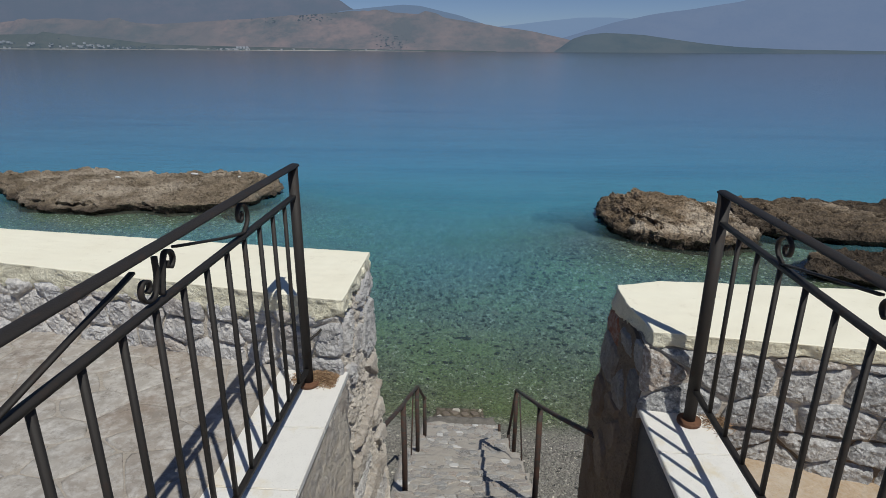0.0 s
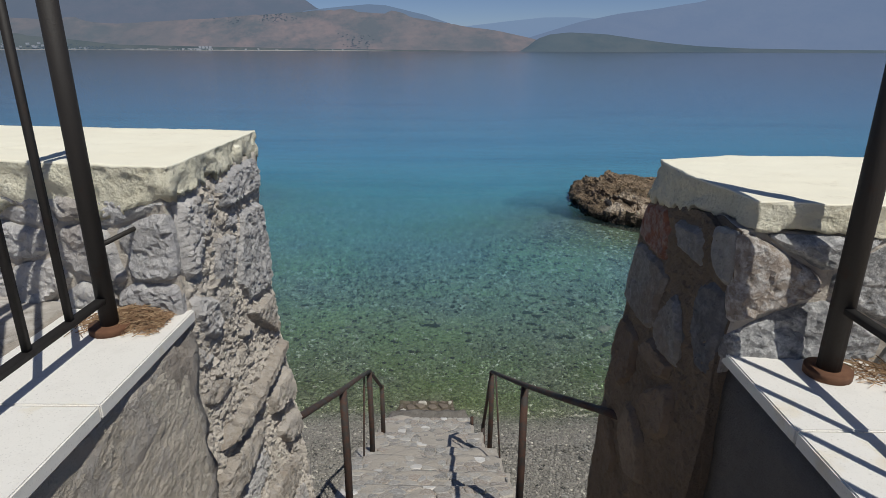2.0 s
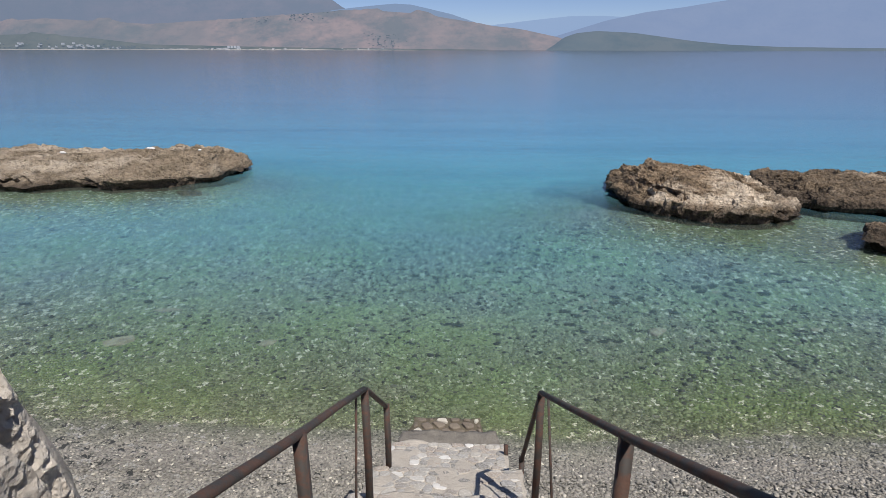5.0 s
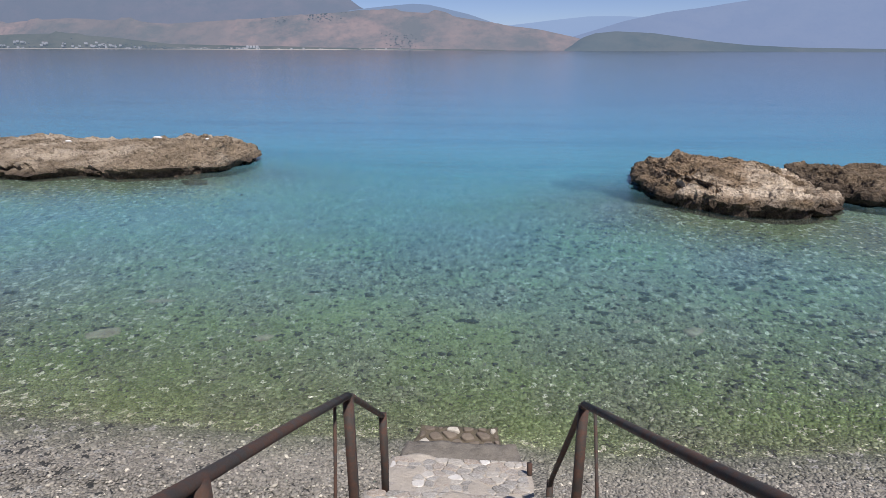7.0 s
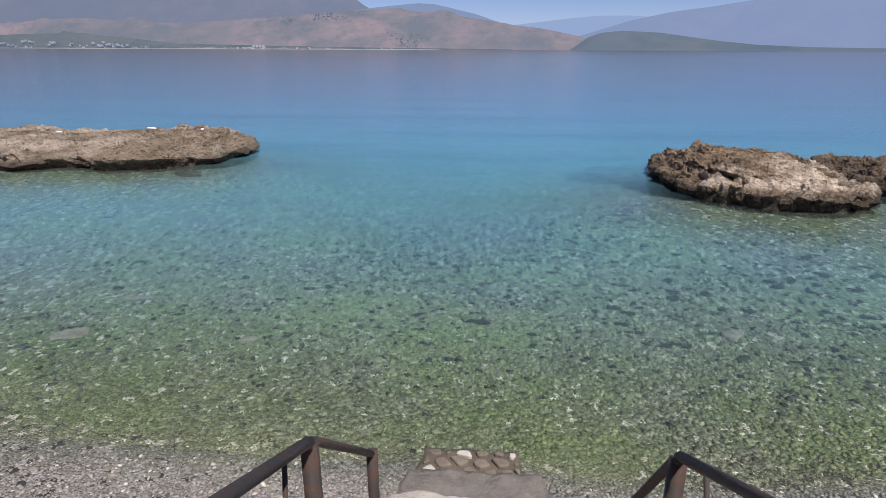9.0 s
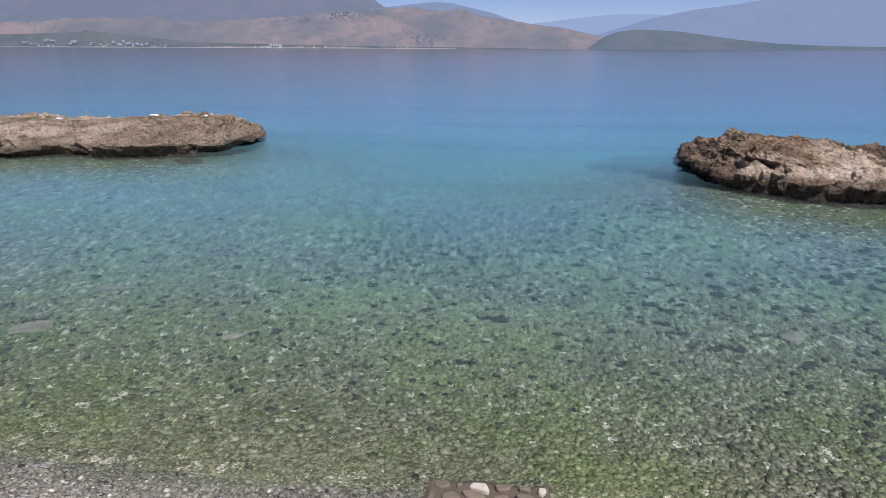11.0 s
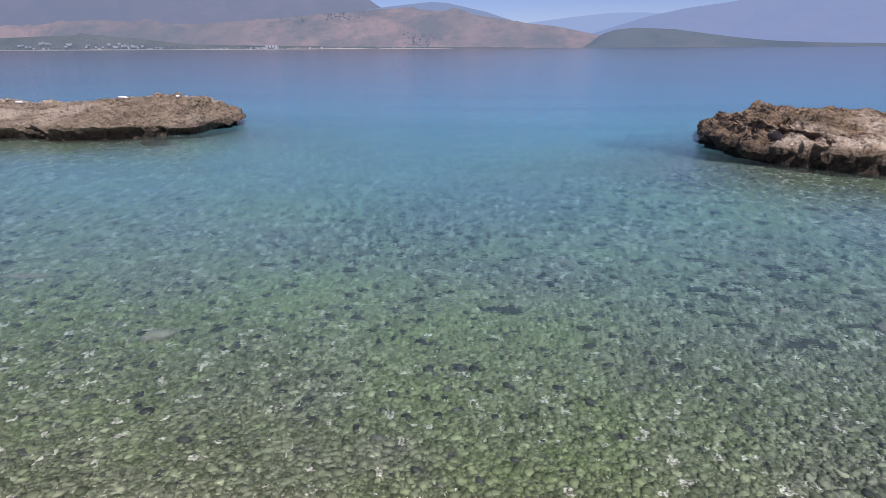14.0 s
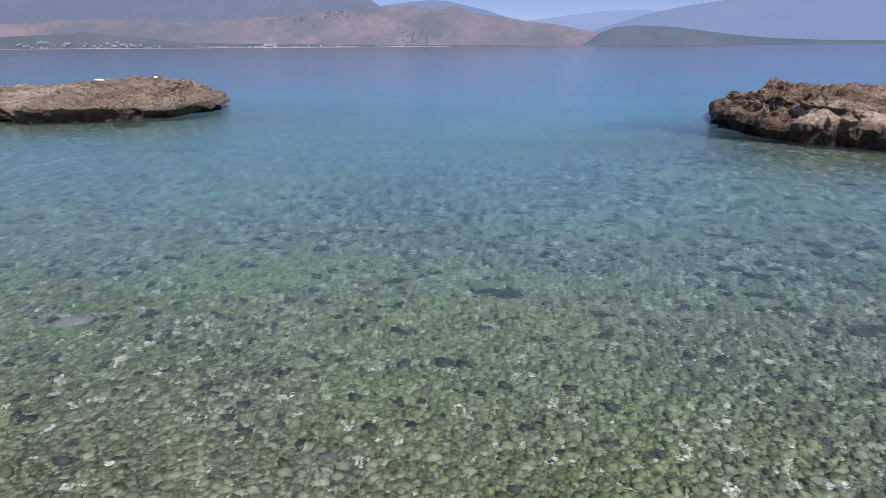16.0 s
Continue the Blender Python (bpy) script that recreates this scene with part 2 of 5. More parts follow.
def bed_colour(m, own, algae=0.75):
    """Pebble colours with algae-green patches and scattered dark and pale stones."""
    c = m.ramp(own, [(0.0, (0.02, 0.02, 0.02)), (0.18, (0.055, 0.055, 0.055)), (0.45, (0.108, 0.110, 0.107)), (0.78, (0.148, 0.144, 0.14)), (0.93, (0.19, 0.185, 0.18)), (0.975, (0.32, 0.31, 0.295)), (1.0, (0.50, 0.49, 0.47))])
    c = m.mix(1.0, c, (1.0, 1.0, 0.94), "MULTIPLY")
    xyz = m.t.nodes.new("ShaderNodeSeparateXYZ")
    m.link(m.pos, xyz.inputs[0])
    under = m.band(m.math("ADD", xyz.outputs[2], m.math("MULTIPLY", m.noise(0.5, 4), 0.25)), 0.30, 0.0)
    dry = m.band(m.math("ADD", xyz.outputs[2], m.math("MULTIPLY", m.noise(0.7, 4), 0.08)), 0.01, 0.16)
    c = m.mix(dry, c, m.mix(0.5, m.mix(1.0, c, (2.1, 2.0, 1.86), "MULTIPLY"), (0.26, 0.24, 0.21)))
    c = m.mix(m.band(xyz.outputs[2], 0.02, -0.06), c, m.mix(1.0, m.mix(1.0, c, (0.90, 0.90, 0.90), "MULTIPLY"), (0.215, 0.21, 0.185), "DARKEN"))
    patch = m.band(m.noise(0.33, 5, 0.65), 0.34, 0.60)
    green = m.math("MULTIPLY", m.math("MULTIPLY", under, patch), algae)
    c = m.mix(green, c, m.mix(1.0, m.mix(0.4, c, (0.16, 0.19, 0.08)), (0.84, 0.98, 0.70), "MULTIPLY"))
    fringe = m.math("MULTIPLY", m.band(xyz.outputs[2], 0.03, -0.04), m.band(xyz.outputs[2], -0.60, -0.15))
    fringe = m.math("MULTIPLY", fringe, m.band(m.noise(0.8, 5, 0.7), 0.30, 0.60))
    c = m.mix(m.math("MULTIPLY", fringe, 0.75), c, m.mix(1.0, m.mix(0.25, c, (0.10, 0.12, 0.05)), (0.78, 0.92, 0.62), "MULTIPLY"))
    # pale offshore gravel, lifted and blued further in place of water's scattered light
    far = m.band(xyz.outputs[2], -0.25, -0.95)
    dx, dy = (m.math("DIVIDE", m.math("SUBTRACT", xyz.outputs[i], at), r) for i, at, r in ((0, 6.9, 3.4), (1, 17.3, 1.5)))
    ring = m.math("ADD", m.math("ADD", m.math("MULTIPLY", dx, dx), m.math("MULTIPLY", dy, dy)), m.noise(1.1, 5, 0.7))
    weed = m.math("MULTIPLY", m.band(ring, 1.7, 0.7), 0.8)
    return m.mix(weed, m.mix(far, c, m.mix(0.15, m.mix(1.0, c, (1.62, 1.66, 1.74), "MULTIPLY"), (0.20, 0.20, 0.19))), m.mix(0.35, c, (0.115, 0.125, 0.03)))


def pebble_material(name, dark):
    m = Mat(name, 0.7)
    own = m.island()
    if dark:
        m.color(m.ramp(own, [(0.0, (0.008, 0.010, 0.010)), (0.75, (0.028, 0.031, 0.029)), (1.0, (0.09, 0.09, 0.08))]))
    else:
        m.color(bed_colour(m, own))
    m.bump(m.noise(90, 4), 0.2, 0.004)
    return m.m


def bed_material():
    m = Mat("pebble_bed", 0.8)
    v = m.voronoi(38)
    n = m.t.nodes.new("ShaderNodeSeparateXYZ")
    m.link(v.outputs["Color"], n.inputs[0])
    c = bed_colour(m, n.outputs[0])
    w = m.voronoi(13)
    n2 = m.t.nodes.new("ShaderNodeSeparateXYZ")
    m.link(w.outputs["Color"], n2.inputs[0])
    c = m.mix(m.band(n2.outputs[0], 0.90, 0.93), c, (0.030, 0.032, 0.030))
    # pale stones, which also stand in for glints off the water surface
    c = m.mix(m.band(n2.outputs[1], 0.86, 0.90), c, (0.36, 0.35, 0.32))
    m.color(m.mix(m.band(v.outputs["Distance"], 0.5, 0.85), c, (0.05, 0.05, 0.045)))
    m.bump(m.math("SUBTRACT", 1.0, v.outputs["Distance"]), 0.7, 0.03)
    return m.m


M_PEBBLE = pebble_material("beach_pebble", False)
M_COBBLE = pebble_material("dark_cobble", True)
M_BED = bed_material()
M_DARKBED = mortar_material("dark_sea_stone", (0.008, 0.010, 0.010), (0.032, 0.037, 0.033), 6.0, 0.5, 40.0, (0.09, 0.095, 0.08))


def water_material():
    """Clear shallows over the bed that turn into turquoise and blue with depth."""
    m = Mat("sea_water", 0.05)
    t = m.t
    t.nodes.remove(m.b)
    depth = t.nodes.new("ShaderNodeAttribute")
    depth.attribute_name = "depth"
    d = depth.outputs["Fac"]
    wob = m.math("MULTIPLY", d, m.math("ADD", 0.75, m.math("MULTIPLY", m.noise(0.12, 3), 0.5)))
    murk = m.math("SUBTRACT", 1.0, m.math("POWER", 2.718, m.math("MULTIPLY", m.math("POWER", wob, 2.0), -0.22)))
    body = m.ramp(m.math("DIVIDE", d, 20.0), WATER_STOPS)
    # dark ripple streaks painted into the body colour, in place of wave reflections
    body = m.mix(m.band(m.noise(0.16, 5, 0.6, (0.35, 1.5, 1)), 0.3, 0.7), m.mix(1.0, body, (0.88, 0.91, 0.94), "MULTIPLY"), body)
    body = m.mix(m.band(m.noise(0.2, 4, 0.6, (0.22, 1.3, 1)), 0.50, 0.66), body, m.mix(1.0, body, (0.80, 0.87, 0.91), "MULTIPLY"))
    body = m.mix(m.band(m.noise(0.9, 5, 0.65, (0.3, 1.6, 1)), 0.56, 0.70), body, m.mix(1.0, body, (0.80, 0.86, 0.90), "MULTIPLY"))
    tint = m.ramp(m.math("DIVIDE", wob, 3.0), [(0.0, (1.0, 1.0, 0.95)), (0.07, (0.85, 0.96, 0.91)), (0.2, (0.63, 0.90, 0.93)), (0.5, (0.36, 0.80, 0.95)), (1.0, (0.20, 0.68, 0.88))])
    h = m.math("ADD", m.noise(1.1, 5, 0.6, (0.55, 1.4, 1)), m.math("MULTIPLY", m.noise(5, 4, 0.6, (0.8, 1.3, 1)), 0.55))
    bump = m.node("ShaderNodeBump", Strength=0.36, Distance=0.05)
    m.link(h, bump.inputs["Height"])
    ripple = m.node("ShaderNodeBump", Strength=0.4, Distance=0.05)
    m.link(m.math("ADD", h, m.math("MULTIPLY", m.noise(13, 4, 0.6, (0.7, 1.3, 1)), 0.25)), ripple.inputs["Height"])
    fres = m.node("ShaderNodeFresnel", IOR=1.33)
    gloss = m.node("ShaderNodeBsdfGlossy", Roughness=0.08)
    refr = m.node("ShaderNodeBsdfRefraction", Roughness=0.0, IOR=1.33)
    diff = m.node("ShaderNodeBsdfDiffuse")
    m.link(bump.outputs[0], refr.inputs["Normal"])
    for s in (fres, gloss):
        m.link(ripple.outputs[0], s.inputs["Normal"])
    m.link(tint, refr.inputs["Color"])
    m.link(body, diff.inputs["Color"])
    a = t.nodes.new("ShaderNodeMixShader")
    m.link(murk, a.inputs[0]), m.link(refr.outputs[0], a.inputs[1]), m.link(diff.outputs[0], a.inputs[2])
    b = t.nodes.new("ShaderNodeMixShader")
    m.link(fres.outputs[0], b.inputs[0]), m.link(a.outputs[0], b.inputs[1]), m.link(gloss.outputs[0], b.inputs[2])
    m.link(b.outputs[0], m.out.inputs["Surface"])
    return m.m


WATER_STOPS = [(0.0, (0.27, 0.41, 0.44)), (0.05, (0.15, 0.37, 0.43)), (0.10, (0.095, 0.33, 0.43)), (0.18, (0.085, 0.275, 0.42)), (0.4, (0.112, 0.25, 0.415)), (1.0, (0.13, 0.212, 0.36))]
M_WATER = water_material()


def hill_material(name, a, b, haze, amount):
    """Far land: dry slopes with scrub, with sea haze mixed in as an even glow."""
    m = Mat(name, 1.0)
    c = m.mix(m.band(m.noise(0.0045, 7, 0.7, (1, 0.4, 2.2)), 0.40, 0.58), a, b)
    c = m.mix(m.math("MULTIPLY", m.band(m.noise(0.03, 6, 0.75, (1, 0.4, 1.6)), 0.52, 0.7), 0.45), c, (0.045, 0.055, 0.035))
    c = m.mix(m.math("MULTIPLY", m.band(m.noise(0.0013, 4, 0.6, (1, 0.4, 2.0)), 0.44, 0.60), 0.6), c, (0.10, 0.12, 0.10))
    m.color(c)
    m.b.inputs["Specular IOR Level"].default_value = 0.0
    haze_glow = m.node("ShaderNodeEmission", Color=(*haze, 1), Strength=1.0)
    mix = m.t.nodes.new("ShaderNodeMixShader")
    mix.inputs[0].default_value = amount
    m.link(m.b.outputs[0], mix.inputs[1]), m.link(haze_glow.outputs[0], mix.inputs[2])
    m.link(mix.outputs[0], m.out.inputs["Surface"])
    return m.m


# haze colour and amount are put into each far material below
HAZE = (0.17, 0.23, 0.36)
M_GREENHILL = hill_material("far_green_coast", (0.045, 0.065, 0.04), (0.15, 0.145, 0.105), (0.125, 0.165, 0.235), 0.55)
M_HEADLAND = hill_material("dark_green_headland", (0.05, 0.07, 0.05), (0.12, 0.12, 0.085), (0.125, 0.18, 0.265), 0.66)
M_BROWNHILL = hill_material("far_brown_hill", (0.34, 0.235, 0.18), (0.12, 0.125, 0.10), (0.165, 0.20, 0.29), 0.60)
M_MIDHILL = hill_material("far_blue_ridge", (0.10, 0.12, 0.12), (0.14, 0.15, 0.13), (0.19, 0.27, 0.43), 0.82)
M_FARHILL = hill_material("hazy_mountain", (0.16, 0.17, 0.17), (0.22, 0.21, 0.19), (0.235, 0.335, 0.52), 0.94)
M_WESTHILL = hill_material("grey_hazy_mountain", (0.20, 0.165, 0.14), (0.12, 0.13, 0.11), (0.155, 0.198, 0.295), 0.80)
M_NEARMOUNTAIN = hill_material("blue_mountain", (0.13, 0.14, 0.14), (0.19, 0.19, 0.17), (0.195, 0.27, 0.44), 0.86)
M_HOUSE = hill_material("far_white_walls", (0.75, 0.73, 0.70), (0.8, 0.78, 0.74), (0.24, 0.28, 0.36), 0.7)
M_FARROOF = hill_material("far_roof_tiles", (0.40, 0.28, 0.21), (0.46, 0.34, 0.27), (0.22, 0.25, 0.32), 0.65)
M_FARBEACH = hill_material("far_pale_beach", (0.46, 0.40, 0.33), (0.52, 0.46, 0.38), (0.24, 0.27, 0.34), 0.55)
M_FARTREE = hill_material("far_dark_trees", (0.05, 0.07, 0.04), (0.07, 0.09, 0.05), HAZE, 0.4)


# ---- building helpers ----
def base_of(ob):
    return ob.location.copy() if ob.type == "EMPTY" else Vector((0, 0, 0))


def finish(bm, smooth):
    bmesh.ops.recalc_face_normals(bm, faces=bm.faces)
    me = bpy.data.meshes.new("mesh")
    bm.to_mesh(me)
    bm.free()
    if smooth:
        me.polygons.foreach_set("use_smooth", [True] * len(me.polygons))
    return me


def part(name, bm, material, parent=None, label="", smooth=True):
    """One mesh object out of a bmesh in world places, under parent if given."""
    me = finish(bm, smooth)
    me.materials.append(material)
    ob = new(name, me)
    if parent:
        ob.parent = parent
        ob.matrix_parent_inverse = Matrix.Translation(-base_of(parent))
    return tagged(ob, label)


def thing(name, x, y, z, label, category, group="", kind=""):
    ob = new(name)
    ob.location = (x, y, z)
    ob.empty_display_size = 0.1
    return tagged(ob, label, category, group, kind)


def box(bm, x0, x1, y0, y1, z0, z1, bevel=0.0):
    r = bmesh.ops.create_cube(bm, size=1.0)
    bmesh.ops.scale(bm, verts=r["verts"], vec=(x1 - x0, y1 - y0, z1 - z0))
    bmesh.ops.translate(bm, verts=r["verts"], vec=((x0 + x1) / 2, (y0 + y1) / 2, (z0 + z1) / 2))
    if bevel:
        es = list({e for v in r["verts"] for e in v.link_edges})
        bmesh.ops.bevel(bm, geom=es, offset=bevel, segments=2, affect="EDGES")
    return bm


def boxed(*a, bevel=0.004):
    return box(bmesh.new(), *a, bevel=bevel)


def tube(bm, pts, r, seg=10, flat=1.0):
    """A bar swept along pts; seg 4 gives a square one; flat squeezes it sideways."""
    pts = [Vector(p) for p in pts]
    rings = []
    up = None
    for i, p in enumerate(pts):
        d = (pts[min(i + 1, len(pts) - 1)] - pts[max(i - 1, 0)]).normalized()
        if up is None:
            up = Vector((0, 0, 1)) if abs(d.z) < 0.9 else Vector((0, 1, 0))
        side = d.cross(up).normalized()
        up = side.cross(d).normalized()
        off = math.pi / 4 if seg == 4 else 0
        rr = r * (math.sqrt(2) if seg == 4 else 1)
        rings.append([bm.verts.new(p + side * rr * flat * math.cos(2 * math.pi * k / seg + off) + up * rr * math.sin(2 * math.pi * k / seg + off)) for k in range(seg)])
    for a, b in zip(rings, rings[1:]):
        for k in range(seg):
            bm.faces.new((a[k], a[(k + 1) % seg], b[(k + 1) % seg], b[k]))
    bm.faces.new(rings[0]), bm.faces.new(rings[-1])
    return bm


def swept(*a, **k):
    return tube(bmesh.new(), *a, **k)


def rough(p, amp, scale, seed=0.0):
    """A steady random offset for a place in the world."""
    q = Vector(p) * scale + Vector((seed, seed * 1.7, -seed))
    return (noise.noise_vector(q) + noise.noise_vector(q * 2.3) * 0.5) * amp


def shell(fn, us, vs, ws, amp=0.0, scale=3.0, seed=0.0):
    """A closed rough block: fn maps (u, v, w) to the world; all six sides are gridded."""
    bm = bmesh.new()
    made = {}

    def vert(i, j, k):
        if (i, j, k) not in made:
            p = Vector(fn(us[i], vs[j], ws[k]))
            made[i, j, k] = bm.verts.new(p + (rough(p, amp(p) if callable(amp) else amp, scale, seed) if amp else Vector()))
        return made[i, j, k]

    nu, nv, nw = len(us) - 1, len(vs) - 1, len(ws) - 1
    for i in range(nu):
        for j in range(nv):
            for k in (0, nw):
                bm.faces.new((vert(i, j, k), vert(i + 1, j, k), vert(i + 1, j + 1, k), vert(i, j + 1, k)))
        for k in range(nw):
            for j in (0, nv):
                bm.faces.new((vert(i, j, k), vert(i + 1, j, k), vert(i + 1, j, k + 1), vert(i, j, k + 1)))
    for j in range(nv):
        for k in range(nw):
            for i in (0, nu):
                bm.faces.new((vert(i, j, k), vert(i, j + 1, k), vert(i, j + 1, k + 1), vert(i, j, k + 1)))
    return bm


def steps_of(a, b, n, power=1.0):
    return [a + (b - a) * (i / n) ** power for i in range(n + 1)]


def lerp(a, b, t):
    return a + (b - a) * t


def smooth01(a, b, v):
    t = min(1.0, max(0.0, (v - a) / (b - a)))
    return t * t * (3 - 2 * t)


def clip(poly, nx, ny, c):
    """The part of a convex polygon where nx x + ny y <= c."""
    out = []
    for (ax, ay), (bx, by) in zip(poly, poly[1:] + poly[:1]):
        da, db = nx * ax + ny * ay - c, nx * bx + ny * by - c
        if da <= 0:
            out.append((ax, ay))
        if (da < 0) != (db < 0):
            t = da / (da - db)
            out.append((ax + (bx - ax) * t, ay + (by - ay) * t))
    return out


def cells(poly, du, dv, jitter, rng):
    """Splits a convex polygon into irregular stone shapes about du by dv large, laid in rough courses."""
    us, vs = [p[0] for p in poly], [p[1] for p in poly]
    seeds, row, v = [], 0, min(vs) + dv * 0.5
    while v < max(vs) + dv * 0.5:
        u = min(us) + du * (0.25 if row % 2 else 0.75)
        while u < max(us) + du * 0.5:
            seeds.append((u + rng.uniform(-1, 1) * du * jitter, v + rng.uniform(-1, 1) * dv * jitter))
            u += du * rng.uniform(0.75, 1.3)
        v, row = v + dv, row + 1
    out = []
    k = du / dv
    for i, (x, y) in enumerate(seeds):
        c = poly
        for j, (a, b) in enumerate(seeds):
            if i != j and c and abs(a - x) < 3 * du and abs(b - y) < 3 * dv:
                nx, ny = a - x, (b - y) * k * k
                c = clip(c, nx, ny, nx * (a + x) / 2 + ny * (b + y) / 2)
        if len(c) > 2:
            out.append(c)
    return out


def round_poly(poly, n):
    """The outline with its corners cut twice, in n even points."""
    for c in (0.10, 0.25):
        poly = [q for a, b in zip(poly, poly[1:] + poly[:1]) for q in ((lerp(a[0], b[0], c), lerp(a[1], b[1], c)), (lerp(b[0], a[0], c), lerp(b[1], a[1], c)))]
    lens = [math.dist(a, b) for a, b in zip(poly, poly[1:] + poly[:1])]
    total, out, i, run = sum(lens), [], 0, 0.0
    for k in range(n):
        want = total * k / n
        while run + lens[i] < want:
            run, i = run + lens[i], i + 1
        a, b = poly[i], poly[(i + 1) % len(poly)]
        t = (want - run) / max(lens[i], 1e-6)
        out.append((a[0] + (b[0] - a[0]) * t, a[1] + (b[1] - a[1]) * t))
    return out


def chips(q):
    """Broken-stone relief: tilted facets at two sizes."""
    d = 0.0
    q = q + noise.noise_vector(q * 17.0) * 0.022 + noise.noise_vector(q * 45.0) * 0.006
    for f, k in ((11.0, 0.8), (25.0, 0.8), (56.0, 0.6)):
        c = noise.voronoi(q * f)[1][0]
        g = noise.noise_vector(c * 3.7)
        d += k * (1.2 * g.dot(q * f - c) + 1.2 * noise.noise(c * 5.3))
    return d


def stone(poly, joint, height, place, n=22, amp=0.012, seed=0.0, sink=0.03, rings=((1.0, None), (0.985, 0.45), (0.93, 0.85), (0.75, 1.0), (0.45, 1.06), (0.2, 1.08))):
    """A wall or paving stone out of an outline; place maps (u, v, height) to the world."""
    cx, cy = sum(p[0] for p in poly) / len(poly), sum(p[1] for p in poly) / len(poly)
    size = math.sqrt(max(1e-6, sum((p[0] - cx) ** 2 + (p[1] - cy) ** 2 for p in poly) / len(poly)))
    k = max(0.3, 1 - joint / size)
    out = round_poly([(cx + (x - cx) * k, cy + (y - cy) * k) for x, y in poly], n)
    if n > 40:
        rings = ((1.0, None), (0.995, 0.3), (0.975, 0.7), (0.945, 0.95)) + tuple((s, 1.0) for s in steps_of(0.90, 0.05, 14 if n < 70 else 24))
    lean = (noise.noise((seed, 3.3, 1.0)) * 0.6, noise.noise((seed, 9.1, 4.0)) * 0.6)
    bm = bmesh.new()
    prev = None
    for s, h in rings:
        ring = []
        for x, y in out:
            u, v = cx + (x - cx) * s, cy + (y - cy) * s
            q = Vector((u, v, seed))
            if h is None:
                p = place(u, v, -sink)
            else:
                d = 0.6 * noise.fractal(q * 7.0, 0.8, 2.1, 3) + (chips(q) if n > 40 else 0.4 * noise.fractal(q * 25.0, 0.8, 2.1, 3))
                w = noise.noise_vector(q * 22.0) * amp * 0.35
                p = place(u + w.x, v + w.y, height * h + amp * d * min(1.0, h + 0.2) + amp * 2.0 * ((u - cx) * lean[0] + (v - cy) * lean[1]) / size)
            ring.append(bm.verts.new(p))
        if prev:
            for a in range(n):
                bm.faces.new((prev[a], prev[(a + 1) % n], ring[(a + 1) % n], ring[a]))
        prev = ring
    bm.faces.new(prev)
    return bm


def broken_stone(poly, joint, height, place, cell, amp, seed, sink=0.03, facet=1.0, lumps=0.0):
    """A roughly broken stone face: an outline filled with small facets, with sides that go into the wall."""
    cx, cy = sum(p[0] for p in poly) / len(poly), sum(p[1] for p in poly) / len(poly)
    size = math.sqrt(sum((p[0] - cx) ** 2 + (p[1] - cy) ** 2 for p in poly) / len(poly))
    k = max(0.3, 1 - joint / size)
    n = max(20, int(size * 6.0 / cell))
    ring = []
    for x, y in round_poly([(cx + (x - cx) * k, cy + (y - cy) * k) for x, y in poly], n):
        w = noise.noise_vector((x * 30.0, y * 30.0, seed)) * 0.005
        ring.append(Vector((x + w.x, y + w.y)))
    rng = random.Random(int(seed * 10))
    edge = np.array([tuple(v) for v in ring])
    nxt = np.roll(edge, -1, 0)
    inner, gap = [], []
    y = min(edge[:, 1])
    while y < max(edge[:, 1]):
        x = min(edge[:, 0])
        while x < max(edge[:, 0]):
            q = np.array((x + rng.uniform(-0.4, 0.4) * cell, y + rng.uniform(-0.4, 0.4) * cell))
            cross = ((edge[:, 1] > q[1]) != (nxt[:, 1] > q[1])) & (q[0] < (nxt[:, 0] - edge[:, 0]) * (q[1] - edge[:, 1]) / (nxt[:, 1] - edge[:, 1] + 1e-12) + edge[:, 0])
            if cross.sum() % 2:
                far = float(np.sqrt(((edge - q) ** 2).sum(1).min()))
                if far > cell * 0.6:
                    inner.append(Vector(q.tolist()))
                    gap.append(far)
            x += cell
        y += cell
    pts, _, faces, orig, _, _ = geometry.delaunay_2d_cdt(ring + inner, [(i, (i + 1) % n) for i in range(n)], [], 1, 1e-5)
    lean = (noise.noise((seed, 3.3, 1.0)) * 0.8, noise.noise((seed, 9.1, 4.0)) * 0.8)
    bm = bmesh.new()
    top, rim = [], {}
    for i, p in enumerate(pts):
        at = orig[i][0] if orig[i] else 0
        inset = 0.0 if at < n else gap[at - n]
        q = Vector((p.x, p.y, seed))
        d = facet * chips(q) + 0.7 * noise.fractal(q * 6.0, 0.8, 2.1, 3) + 0.35 * noise.fractal(q * 90.0, 0.9, 2.1, 2) + (1 - facet) * (1.1 * noise.fractal(q * 24.0, 0.7, 2.1, 4) - 0.9 * smooth01(0.25, 0.6, noise.noise(q * 40.0)))
        if lumps:
            w = q + noise.noise_vector(q * 30.0) * 0.008
            d += lumps * (2.4 * (0.42 - noise.voronoi(w * 42.0)[0][0]) + 1.7 * (0.42 - noise.voronoi(w * 88.0)[0][0]))
        h = (height + amp * (d + 2.0 * ((p.x - cx) * lean[0] + (p.y - cy) * lean[1]) / size)) * (0.25 + 0.75 * smooth01(0.0, 0.014, inset))
        top.append(bm.verts.new(place(p.x, p.y, h)))
        if at < n:
            rim[at] = i
    for f in faces:
        bm.faces.new([top[i] for i in f])
    low = {a: bm.verts.new(place(ring[a].x, ring[a].y, -sink)) for a in rim}
    for a in rim:
        b = (a + 1) % n
        if b in rim:
            bm.faces.new((top[rim[a]], top[rim[b]], low[b], low[a]))
    return bm


